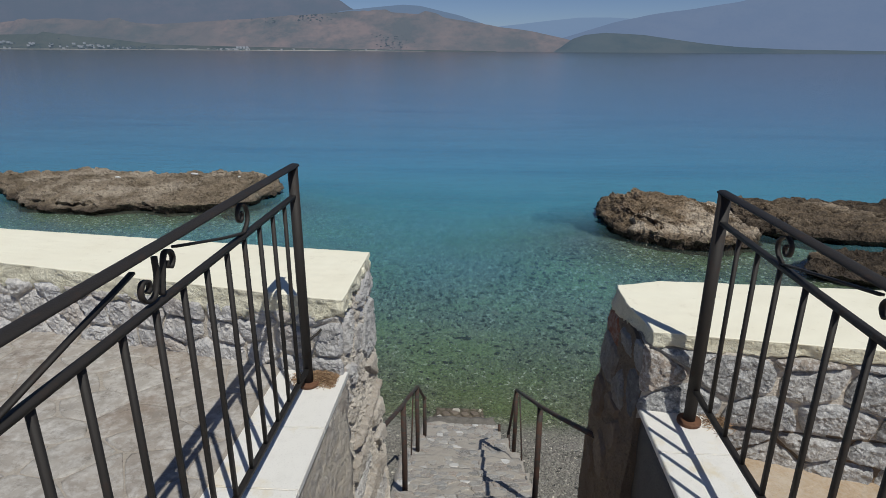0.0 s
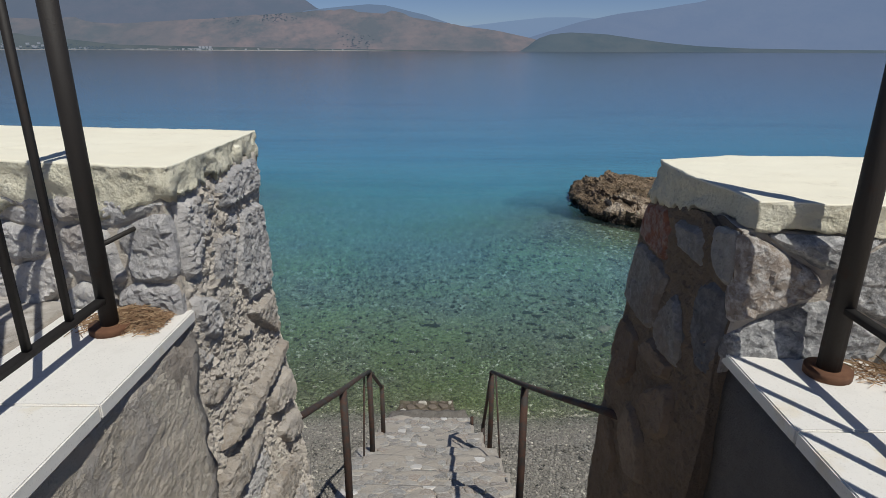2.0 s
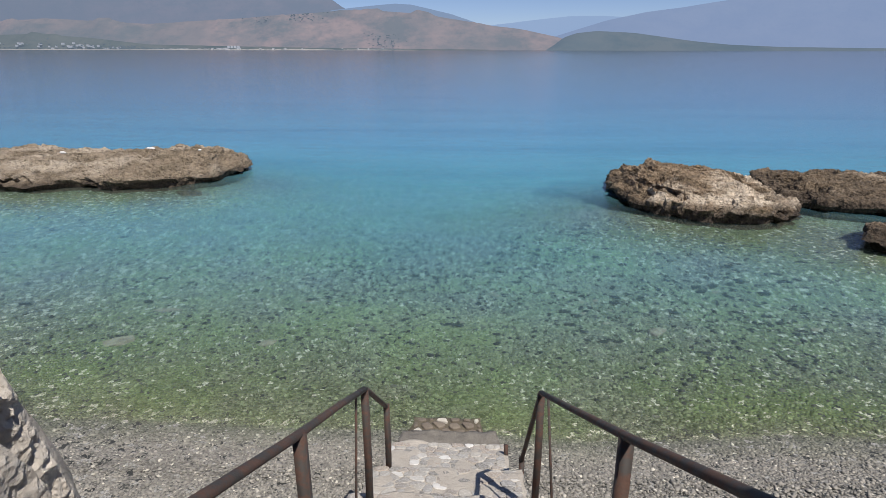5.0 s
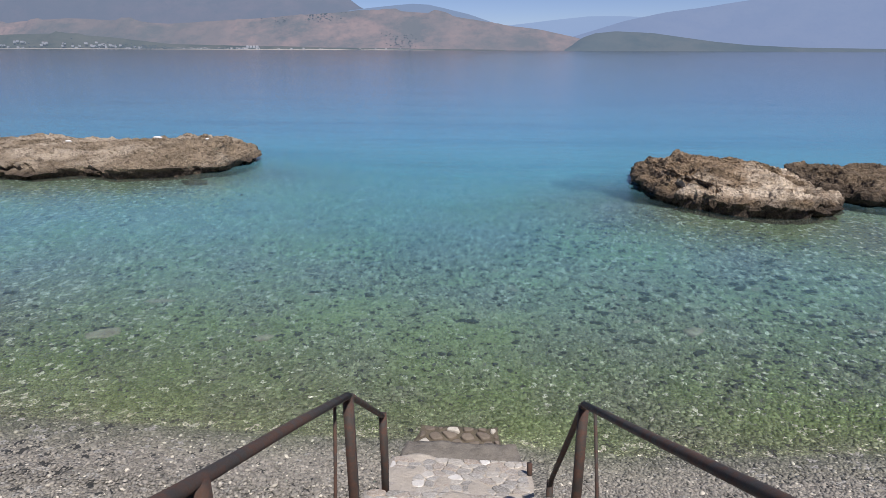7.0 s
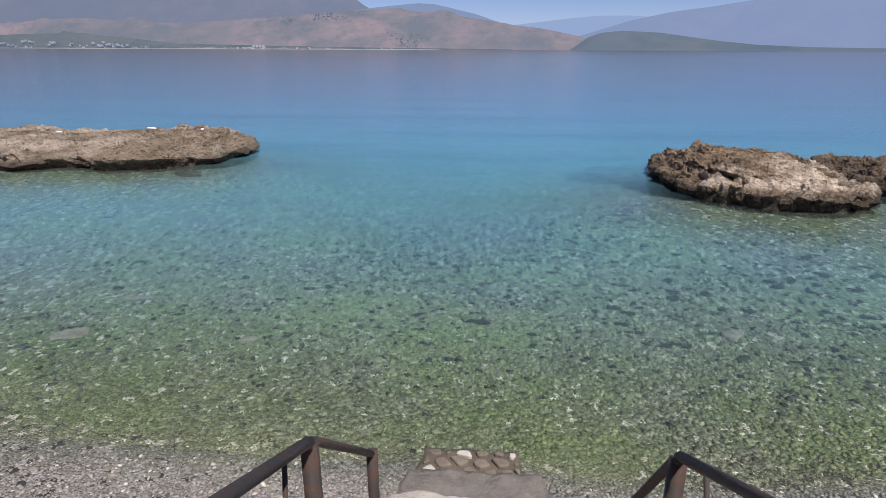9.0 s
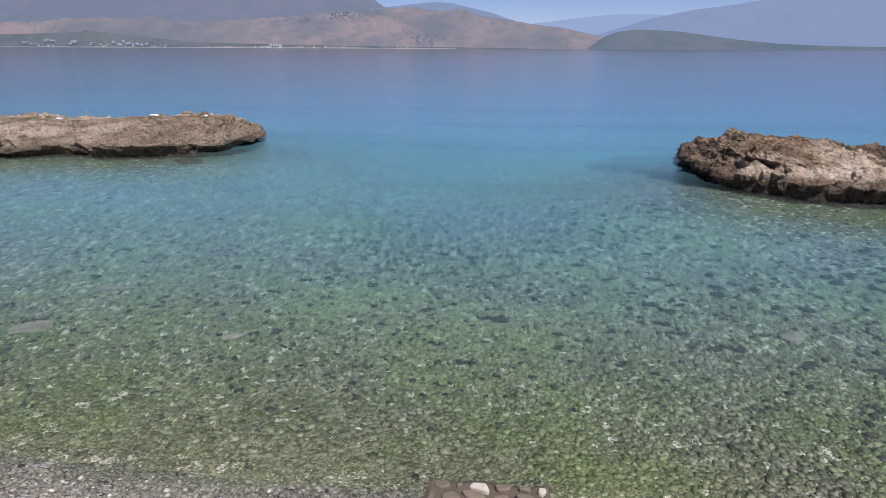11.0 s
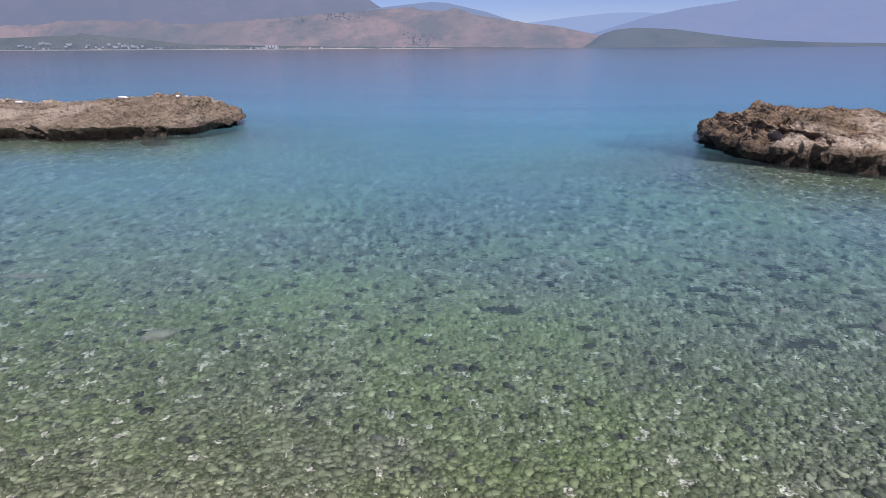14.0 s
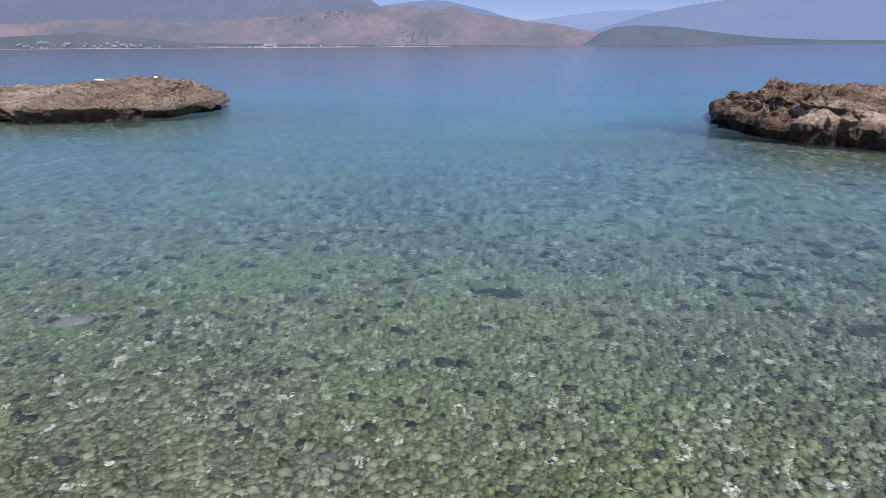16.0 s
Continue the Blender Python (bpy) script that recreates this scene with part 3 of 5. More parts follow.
# ---- ground, sea and far land ----
def ground_z(x, y):
    """Pebble beach that runs under the sea."""
    if y < -9:
        return min(4.0, 0.55 + (-9 - y) * 0.6)
    z = float(np.interp(y, (-9, 4, 7.4, 8.5, 9.5, 11.5, 14, 20, 30, 60, 200, 900), (0.60, 0.55, 0.26, 0.0, -0.17, -0.46, -0.85, -1.8, -3.3, -8, -22, -30)))
    z += 0.05 * noise.noise((x * 0.35, y * 0.35, 3.0)) * smooth01(3, 8, y)
    for cx, cy, rx, ry, top in ((-13.0, 21.0, 6.5, 3.4, -0.35), (7.0, 18.2, 4.5, 3.0, -0.40), (10.5, 15.5, 3.0, 2.0, -0.25)):
        k = math.exp(-((x - cx) / rx) ** 2 - ((y - cy) / ry) ** 2)
        z = max(z, lerp(z, top, min(1.0, k * 1.3))) if z < top else z
    return z


def sheet(name, xs, ys, fz, material, label):
    verts = np.array([(x, y, fz(x, y)) for y in ys for x in xs], dtype=np.float32)
    nx, ny = len(xs), len(ys)
    faces = [(j * nx + i, j * nx + i + 1, (j + 1) * nx + i + 1, (j + 1) * nx + i) for j in range(ny - 1) for i in range(nx - 1)]
    me = bpy.data.meshes.new(name)
    me.from_pydata(verts.tolist(), [], faces)
    me.polygons.foreach_set("use_smooth", [True] * len(me.polygons))
    me.materials.append(material)
    return tagged(new(name, me), label, name, kind="structure"), verts


near_x = [x * 0.4 for x in range(-60, 61)]
far_x = [30 * 1.35 ** i for i in range(16)]
sheet_x = [-x for x in reversed(far_x)] + near_x + far_x
ground_y = [-300, -120, -60, -30, -20, -15, -12, -9, -6, -3, 0] + [2 + 0.4 * i for i in range(75)] + [33 * 1.28 ** i for i in range(21)]
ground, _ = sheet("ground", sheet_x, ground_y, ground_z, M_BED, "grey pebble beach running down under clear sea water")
sea_y = [y for y in ground_y if 7 < y < 4700] + [4750]
water, wv = sheet("water", sheet_x, sea_y, lambda x, y: 0.0, M_WATER, "calm clear turquoise sea water turning blue offshore")
att = water.data.attributes.new("depth", "FLOAT", "POINT")
att.data.foreach_set("value", [max(0.0, -ground_z(float(v[0]), float(v[1]))) for v in wv])
water.visible_shadow = False


def ridge(name, y0, depth, crest, material, label, seed, rows=14, cols=120, rugged=0.10):
    """A far range: slopes that rise from the shore at y0 to a crest line given by a few heights along x."""
    xs, hs = [c[0] for c in crest], [c[1] for c in crest]
    bm = bmesh.new()
    grid = []
    for j in range(rows + 1):
        s = j / rows
        line = []
        for i in range(cols + 1):
            x = lerp(xs[0], xs[-1], i / cols)
            h = float(np.interp(x, xs, hs))
            up = math.sin(min(1.0, s / 0.75) * math.pi / 2) ** 1.2 if s < 0.75 else 1 - (s - 0.75) * 1.6
            g = noise.fractal((x * 0.006, s * 3 + seed, seed), 0.9, 2.1, 5)
            z = h * max(0.0, up) * (1 + rugged * g * (1.6 if 0 < s < 0.6 else 0.12)) if s > 0 else -6.0
            line.append(bm.verts.new((x * (1 + s * depth / y0), y0 + s * depth, z * (1 + 0.75 * depth / y0 * 0.6))))
        grid.append(line)
    for a, b in zip(grid, grid[1:]):
        for i in range(cols):
            bm.faces.new((a[i], a[i + 1], b[i + 1], b[i]))
    return tagged(part(name, bm, material), label, "backdrop", kind="structure")


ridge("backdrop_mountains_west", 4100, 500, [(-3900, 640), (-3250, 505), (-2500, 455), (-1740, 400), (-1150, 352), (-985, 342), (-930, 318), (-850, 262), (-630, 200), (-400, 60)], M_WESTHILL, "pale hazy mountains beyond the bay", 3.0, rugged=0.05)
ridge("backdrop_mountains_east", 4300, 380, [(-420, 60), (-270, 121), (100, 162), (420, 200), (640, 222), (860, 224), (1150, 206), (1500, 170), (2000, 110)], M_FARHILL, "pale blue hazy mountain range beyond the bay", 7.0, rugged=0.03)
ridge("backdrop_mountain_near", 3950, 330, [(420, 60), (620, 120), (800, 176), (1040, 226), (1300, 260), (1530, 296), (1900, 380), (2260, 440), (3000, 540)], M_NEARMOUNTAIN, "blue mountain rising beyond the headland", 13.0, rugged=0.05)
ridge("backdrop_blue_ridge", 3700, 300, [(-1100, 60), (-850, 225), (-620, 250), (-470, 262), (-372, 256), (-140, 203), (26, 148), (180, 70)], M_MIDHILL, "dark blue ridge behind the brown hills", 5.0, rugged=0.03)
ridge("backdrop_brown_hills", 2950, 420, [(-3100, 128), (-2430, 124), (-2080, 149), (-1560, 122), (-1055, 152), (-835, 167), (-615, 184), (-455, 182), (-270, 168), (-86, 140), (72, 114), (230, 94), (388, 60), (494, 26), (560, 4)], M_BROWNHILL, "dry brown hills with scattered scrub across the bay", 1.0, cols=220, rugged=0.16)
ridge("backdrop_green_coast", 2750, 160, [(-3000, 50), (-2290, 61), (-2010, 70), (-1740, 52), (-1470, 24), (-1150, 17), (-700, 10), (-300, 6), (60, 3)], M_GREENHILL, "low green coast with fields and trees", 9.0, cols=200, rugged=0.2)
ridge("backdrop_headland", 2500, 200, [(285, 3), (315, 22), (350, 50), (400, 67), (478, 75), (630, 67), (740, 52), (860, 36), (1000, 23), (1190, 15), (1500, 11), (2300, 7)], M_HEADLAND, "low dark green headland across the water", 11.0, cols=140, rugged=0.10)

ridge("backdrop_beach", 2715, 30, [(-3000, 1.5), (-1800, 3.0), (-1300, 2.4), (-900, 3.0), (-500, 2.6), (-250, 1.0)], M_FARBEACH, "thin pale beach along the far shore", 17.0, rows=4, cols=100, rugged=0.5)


def far_house(x, y, z, w, d, h):
    """A small far house: walls and a low pitched roof."""
    ob = thing("house", x, y, z, "small white house of a far village across the bay", "house", "houses of the far village")
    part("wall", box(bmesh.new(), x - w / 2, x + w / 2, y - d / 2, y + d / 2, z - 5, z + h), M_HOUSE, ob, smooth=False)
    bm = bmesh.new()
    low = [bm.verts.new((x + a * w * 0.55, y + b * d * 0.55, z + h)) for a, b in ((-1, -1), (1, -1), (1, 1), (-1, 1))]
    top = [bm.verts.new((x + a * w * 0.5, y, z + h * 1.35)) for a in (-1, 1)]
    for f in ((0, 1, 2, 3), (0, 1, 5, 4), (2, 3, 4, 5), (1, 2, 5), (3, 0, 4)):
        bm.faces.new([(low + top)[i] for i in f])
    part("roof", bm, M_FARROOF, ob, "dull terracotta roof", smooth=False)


rng = random.Random(5)
for k in range(96):
    x = rng.uniform(-2350, -1600) if k < 44 else rng.gauss(-1290, 55) if k < 62 else rng.gauss(-1130, 40) if k < 74 else rng.uniform(-1600, -330)
    up = rng.uniform(3, 34) * smooth01(-1450, -2050, x) + rng.uniform(2, 7)
    far_house(x, 2738 + up * 1.1, up, rng.uniform(5, 13), 8, rng.uniform(1.6, 3.0))
for k in range(4):
    far_house(-1105 + k * 15, 2752, 13, 9, 8, 4.5)
far_trees = bmesh.new()


def far_tree(x, y, z, r):
    q = bmesh.ops.create_icosphere(far_trees, subdivisions=1, radius=r)["verts"]
    for v in q:
        v.co = Vector((v.co.x * 1.5, v.co.y, v.co.z * 0.8)) * (1 + 0.5 * noise.noise(v.co + Vector((x, z, 0)))) + Vector((x, y, z))


for _ in range(430):
    x = rng.choice((rng.uniform(-2400, -1500), rng.uniform(-1700, -300), rng.gauss(-1250, 160), rng.gauss(-1560, 60), rng.gauss(-640, 30), rng.gauss(-420, 25)))
    up = abs(rng.gauss(0, 14)) * smooth01(-1300, -1800, x) + rng.uniform(0.5, 3)
    far_tree(x, 2732 + up * 0.8, up + 1.5, rng.uniform(1.8, 3.6))
for k in range(150):
    x, s = (rng.gauss(-880, 95), rng.uniform(0.44, 0.66)) if k < 105 else (rng.gauss(-430, 45), rng.uniform(0.05, 0.24))
    h = float(np.interp(x, (-1055, -835, -615, -455, -270), (152, 167, 184, 182, 168))) * math.sin(s / 0.75 * math.pi / 2) ** 1.2 * 1.06
    y = 2950 + s * 420 - 12
    far_tree(x * y / 2950, y, h + 1, rng.uniform(1.8, 3.6))
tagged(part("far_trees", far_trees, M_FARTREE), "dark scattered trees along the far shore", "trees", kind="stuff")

# ---- terraces and walls ----
IN_L, IN_R = -0.42, 0.885
TOP_L, TOP_R = 4.812, 4.77


def left_land(x):
    return 2.44 + 0.19 * (IN_L - x)


def left_sea(x, z):
    return 3.06 + 0.115 * (IN_L - x) + max(0.0, 4.36 - z) * 0.27


def left_in(y):
    return IN_L - 0.012 + 0.03 * (y - 2.43)


def right_land(x):
    return 2.31 - 0.115 * (x - 0.9)


def right_sea(x, z):
    return 2.79 + 0.06 * smooth01(0.9, 1.1, x) - 0.05 * max(0.0, x - 1.3) + float(np.interp(z, (0.2, 3.56, 3.8, 4.05, 4.25, 4.5, 4.7), (1.1, 0.31, 0.26, 0.225, 0.195, 0.15, 0.10)))


def right_in(y):
    return IN_R - 0.009 - 0.012 * (y - 2.3)


wall_left = part("wall_left", shell(lambda u, v, w: (lambda y: (u + (left_in(y) - IN_L) * smooth01(0.6, 0.0, IN_L - u), y, w))(lerp(left_land(u), left_sea(u, w), v)), [IN_L - q for q in steps_of(0, 8, 60, 1.8)], steps_of(0, 1, 40), steps_of(0.2, 4.74, 150), 0.013, 9.0, 1.0), M_MORTAR)
tagged(wall_left, "rough grey rubble stone parapet wall beside the stairs", "wall", kind="structure")
wall_right = part("wall_right", shell(lambda u, v, w: (lambda y: (u + (right_in(y) + 0.010 - IN_R) * smooth01(0.6, 0.0, u - IN_R), y, w - 0.06 * smooth01(0.1, 0.9, v) * smooth01(4.4, 4.7, w)))(lerp(right_land(u), right_sea(u, w), v)), [IN_R + q for q in steps_of(0, 8, 60, 1.8)], steps_of(0, 1, 34), steps_of(0.2, 4.70, 130), 0.014, 9.0, 2.0), M_MORTAR)
# stair side and foot take the darker mortar, which holds part of the shade
wall_right.data.materials.append(M_SHADE_EARTHMORTAR)
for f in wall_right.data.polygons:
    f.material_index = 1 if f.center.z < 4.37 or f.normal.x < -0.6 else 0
tagged(wall_right, "rubble stone parapet wall with large flat stones", "wall", kind="structure")


def ragged(z, bottom, p, amp):
    return z + (amp * 0.3 * noise.noise((p * 45.0, 2.0, z)) + amp * noise.noise((p * 7.0, 1.0, z)) + amp * 0.6 * noise.noise((p * 23.0, 4.0, z)) if bottom else 0.0)


cap_w = [0.0, 0.12, 0.25, 0.38, 0.5, 0.62, 0.75, 0.86, 0.95, 1.0]
cap_v = [0, 0.01, 0.02] + steps_of(0.035, 0.965, 56) + [0.98, 0.99, 1]
cap_u = [0, 0.006, 0.014] + steps_of(0.022, 8, 170, 2.0)


def bare_sides(cap, top):
    """The paint covers the top only; the sides are bare mortar."""
    cap.data.materials.append(M_CRUST)
    for f in cap.data.polygons:
        edge = top - 0.005
        f.material_index = 0 if f.normal.z > 0.7 or f.center.z > edge else 1


def crust(top):
    return lambda p: lerp(0.017, 0.0025, smooth01(top - 0.022, top - 0.004, p.z))


cap_left = part("wall_cap_left", shell(lambda u, v, w: (u, lerp(left_land(u) - 0.012, left_sea(u, 4.7) + 0.025, v), ragged(lerp(lerp(4.735, 4.69, smooth01(0.0, 0.2, IN_L - u)), TOP_L, w), w == 0.0, u + v * 3, 0.035)), [IN_L + 0.006 - q for q in cap_u], cap_v, cap_w, crust(TOP_L), 19.0, 4.0), M_CREAM)
bare_sides(cap_left, TOP_L)
tagged(cap_left, "cream painted mortar cap on the parapet wall", "wall cap", kind="structure")


def cap_right_place(u, v, w):
    y = lerp(right_land(u) - 0.012, right_sea(u, 4.7) - 0.074 + 0.072 * (1 - w), v)
    near = right_in(y) - IN_R - 0.004 + 0.035 * (1 - smooth01(0.0, 0.6, v)) + 0.008 * smooth01(0.85, 1.0, v) ** 2
    x = u + near * (1 - smooth01(0.0, 0.35, u - IN_R + 0.02))
    return x, y, ragged(lerp(4.705 - 0.06 * smooth01(0.1, 0.9, v), TOP_R, w), w == 0.0, u + v * 3, 0.010)


cap_right = part("wall_cap_right", shell(cap_right_place, [IN_R - 0.006 + q for q in cap_u], cap_v, cap_w, crust(TOP_R), 12.0, 6.0), M_CREAM)
bare_sides(cap_right, TOP_R)
tagged(cap_right, "cream painted mortar cap with a rounded chipped corner", "wall cap", kind="structure")

side_left = part("wall_stair_left", shell(lambda u, v, w: (u + 0.026 * smooth01(1.9, 2.44, v), v, w), steps_of(-0.75, -0.44, 6), steps_of(-9, 2.45, 150, 0.5), steps_of(0.3, 4.40, 120), 0.016, 14.0, 8.0), M_SLAB)
tagged(side_left, "rough beige mortar stair wall under white tiles", "wall", kind="structure")
# shaded stair wall; much of its shade is put into the material colour
side_right = part("wall_stair_right", shell(lambda u, v, w: (u, v, w), steps_of(0.90, 1.19, 6), steps_of(-9, 2.33, 60, 0.6), steps_of(0.3, 4.38, 50), 0.012, 4.0, 9.0), M_SHADECEMENT)
tagged(side_right, "grey rendered stair wall with shade put into its colour", "wall", kind="structure")

terrace_left = part("floor_terrace_left", shell(lambda u, v, w: (u, lerp(-9.0, left_land(u) + 0.2, v), w), steps_of(-8, -0.735, 30), steps_of(0, 1, 40), [0.5, 4.0, 4.43]), M_PAVEJOINT)
tagged(terrace_left, "terrace floor of worn beige paving stones", "terrace", kind="structure")
terrace_right = part("floor_terrace_right", shell(lambda u, v, w: (u, lerp(-9.0, right_land(u) + 0.2, v), w - (0.07 * smooth01(1.2, 2.0, u) if w > 4 else 0)), steps_of(1.18, 8, 40, 1.4), steps_of(0, 1, 60, 0.6), [0.5, 4.0, 4.22], 0.012, 3.0, 12.0), M_SOIL)
tagged(terrace_right, "terrace ground of sandy brown soil", "terrace", kind="structure")

# ---- stairs ----
RISE, TREAD = 0.185, 0.40
stairs = tagged(new("stairs"), "concrete stairs set with flat stones, going down to the beach", "stairs", kind="structure")


NOSES = [0.0, 2.05, 3.65, 4.4, 5.6, 6.45, 7.45, 8.45] + [9.45 + i for i in range(10)]
SLOPE = 0.30


def nose(k):
    return 7.2 - TREAD * k, 0.85 + RISE * k


def step_sides(k):
    if k >= 9:
        return IN_L + 0.005, IN_R - 0.005
    return float(np.interp(k, range(9), (-0.53, -0.56, -0.56, -0.60, -0.62, -0.58, -0.55, -0.53, -0.50))), float(np.interp(k, range(9), (0.54, 0.57, 0.61, 0.67, 0.71, 0.73, 0.74, 0.75, 0.78)))


def worn_step(k, after):
    """One worn step whose tread climbs towards the next one."""
    ny, nz = nose(k)
    back = nose(after)[0] - 0.12
    x0, x1 = step_sides(k)
    bm = shell(lambda u, v, w: (u, v, w + SLOPE * (ny - v)), steps_of(x0, x1, 30), steps_of(back, ny - 0.08, 8) + [ny - 0.04, ny - 0.015, ny], [nz - 0.6, nz - 0.3, nz - 0.1, nz - 0.03, nz - 0.012, nz], 0.024, 5.5, 20.0 + k)
    return part("step", bm, M_STEP, stairs)


STEPS = [worn_step(k, after) for k, after in zip(NOSES, NOSES[1:] + [19.4])]
part("step", shell(lambda u, v, w: (u * (1 - 0.10 * smooth01(7.5, 7.82, v)), v, w), steps_of(-0.55, 0.54, 30), steps_of(7.05, 7.81, 20), [0.05, 0.3, 0.50, 0.53, 0.545], 0.022, 6.5, 19.0), M_DAMP, stairs, "damp grey concrete step")

landing = part("floor_landing", shell(lambda u, v, w: (u, v, w), steps_of(IN_L + 0.005, IN_R - 0.005, 8), steps_of(-9, -0.75, 20), [0.4, 2.0, 4.385]), M_STEP)
tagged(landing, "concrete landing at the head of the stairs", "landing", kind="structure")

# ---- handrails of the stairs ----
def square_post(x, y, z0, z1, r=0.024):
    return swept([(x, y, z0), (x + 0.004, y, (z0 + z1) / 2), (x, y, z1)], r, 4)


def stair_rail_left():
    ob = thing("handrail", -0.43, 4.3, 2.1, "rusty dark brown iron handrail bent into the rubble wall", "handrail", "handrails of the stairs")
    ob_parts = [
        ("rail", swept([(-0.60, 3.24, 3.545), (-0.50, 3.25, 3.545), (-0.435, 3.27, 3.54), (-0.415, 3.36, 3.50), (-0.412, 4.22, 3.085), (-0.43, 4.95, 2.735), (-0.44, 5.62, 2.405)], 0.015, 8, 1.25), M_RAIL),
        ("end_rail", swept([(-0.44, 5.60, 2.405), (-0.44, 5.68, 2.36), (-0.435, 6.36, 1.79)], 0.0155, 8, 1.2), M_RAIL),
        ("post", square_post(-0.408, 4.27, 2.00, 3.06, 0.021), M_RAIL),
        ("post", square_post(-0.445, 5.63, 1.35, 2.40, 0.021), M_RAIL),
        ("post", square_post(-0.435, 6.38, 1.05, 1.79, 0.021), M_RAIL),
        ("thin_rod", swept([(-0.505, 5.40, 1.20), (-0.47, 5.50, 2.44)], 0.008, 6), M_RAIL),
    ]
    for n, bm, mat in ob_parts:
        part(n, bm, mat, ob)
    return ob


def stair_rail_right():
    ob = thing("handrail", 0.66, 4.2, 2.1, "rusty dark brown iron handrail running into the shaded wall", "handrail", "handrails of the stairs")
    for n, bm in (
        ("rail", swept([(0.875, 2.80, 3.875), (0.832, 2.94, 3.815), (0.77, 3.5, 3.52), (0.709, 4.16, 3.175), (0.672, 5.0, 2.73), (0.64, 5.73, 2.345)], 0.015, 8, 1.25)),
        ("end_rail", swept([(0.64, 5.71, 2.35), (0.64, 5.79, 2.27), (0.64, 6.58, 1.21), (0.64, 6.62, 1.13)], 0.0145, 8, 1.2)),
        ("post", square_post(0.709, 4.18, 1.95, 3.155, 0.021)),
        ("post", square_post(0.642, 5.745, 1.40, 2.32, 0.021)),
        ("post", square_post(0.64, 6.63, 0.30, 1.15, 0.021)),
        ("thin_rod", swept([(0.715, 5.32, 1.50), (0.665, 5.60, 2.40)], 0.008, 6)),
        ("cut_stub", swept([(0.535, 6.96, 0.85), (0.53, 6.97, 1.02)], 0.02, 6)),
    ):
        part(n, bm, M_RAIL, ob)
    return ob


stair_rail_left()
stair_rail_right()


# ---- terrace railings ----
def flat_bar(x, pts, thick=0.0035, wide=0.0065):
    """A flat iron strip bent in an upright plane, rounded between its points."""
    pts = [Vector(p) for p in pts]
    if len(pts) > 2:
        ends = [pts[0] * 2 - pts[1]] + pts + [pts[-1] * 2 - pts[-2]]
        fine = []
        for a, b, c, d in zip(ends, ends[1:], ends[2:], ends[3:]):
            for s in (0.0, 0.2, 0.4, 0.6, 0.8):
                fine.append(0.5 * (2 * b + (c - a) * s + (2 * a - 5 * b + 4 * c - d) * s * s + (3 * b - a - 3 * c + d) * s ** 3))
        pts = fine + [pts[-1]]
    bm = bmesh.new()
    rings = []
    for i, p in enumerate(pts):
        d = (pts[min(i + 1, len(pts) - 1)] - pts[max(i - 1, 0)]).normalized()
        n = Vector((-d.y, d.x)) * thick
        rings.append([bm.verts.new((x + s * wide, p.x + k * n.x, p.y + k * n.y)) for s, k in ((-1, -1), (1, -1), (1, 1), (-1, 1))])
    for a, b in zip(rings, rings[1:]):
        for k in range(4):
            bm.faces.new((a[k], a[(k + 1) % 4], b[(k + 1) % 4], b[k]))
    bm.faces.new(rings[0]), bm.faces.new(rings[-1])
    return bm


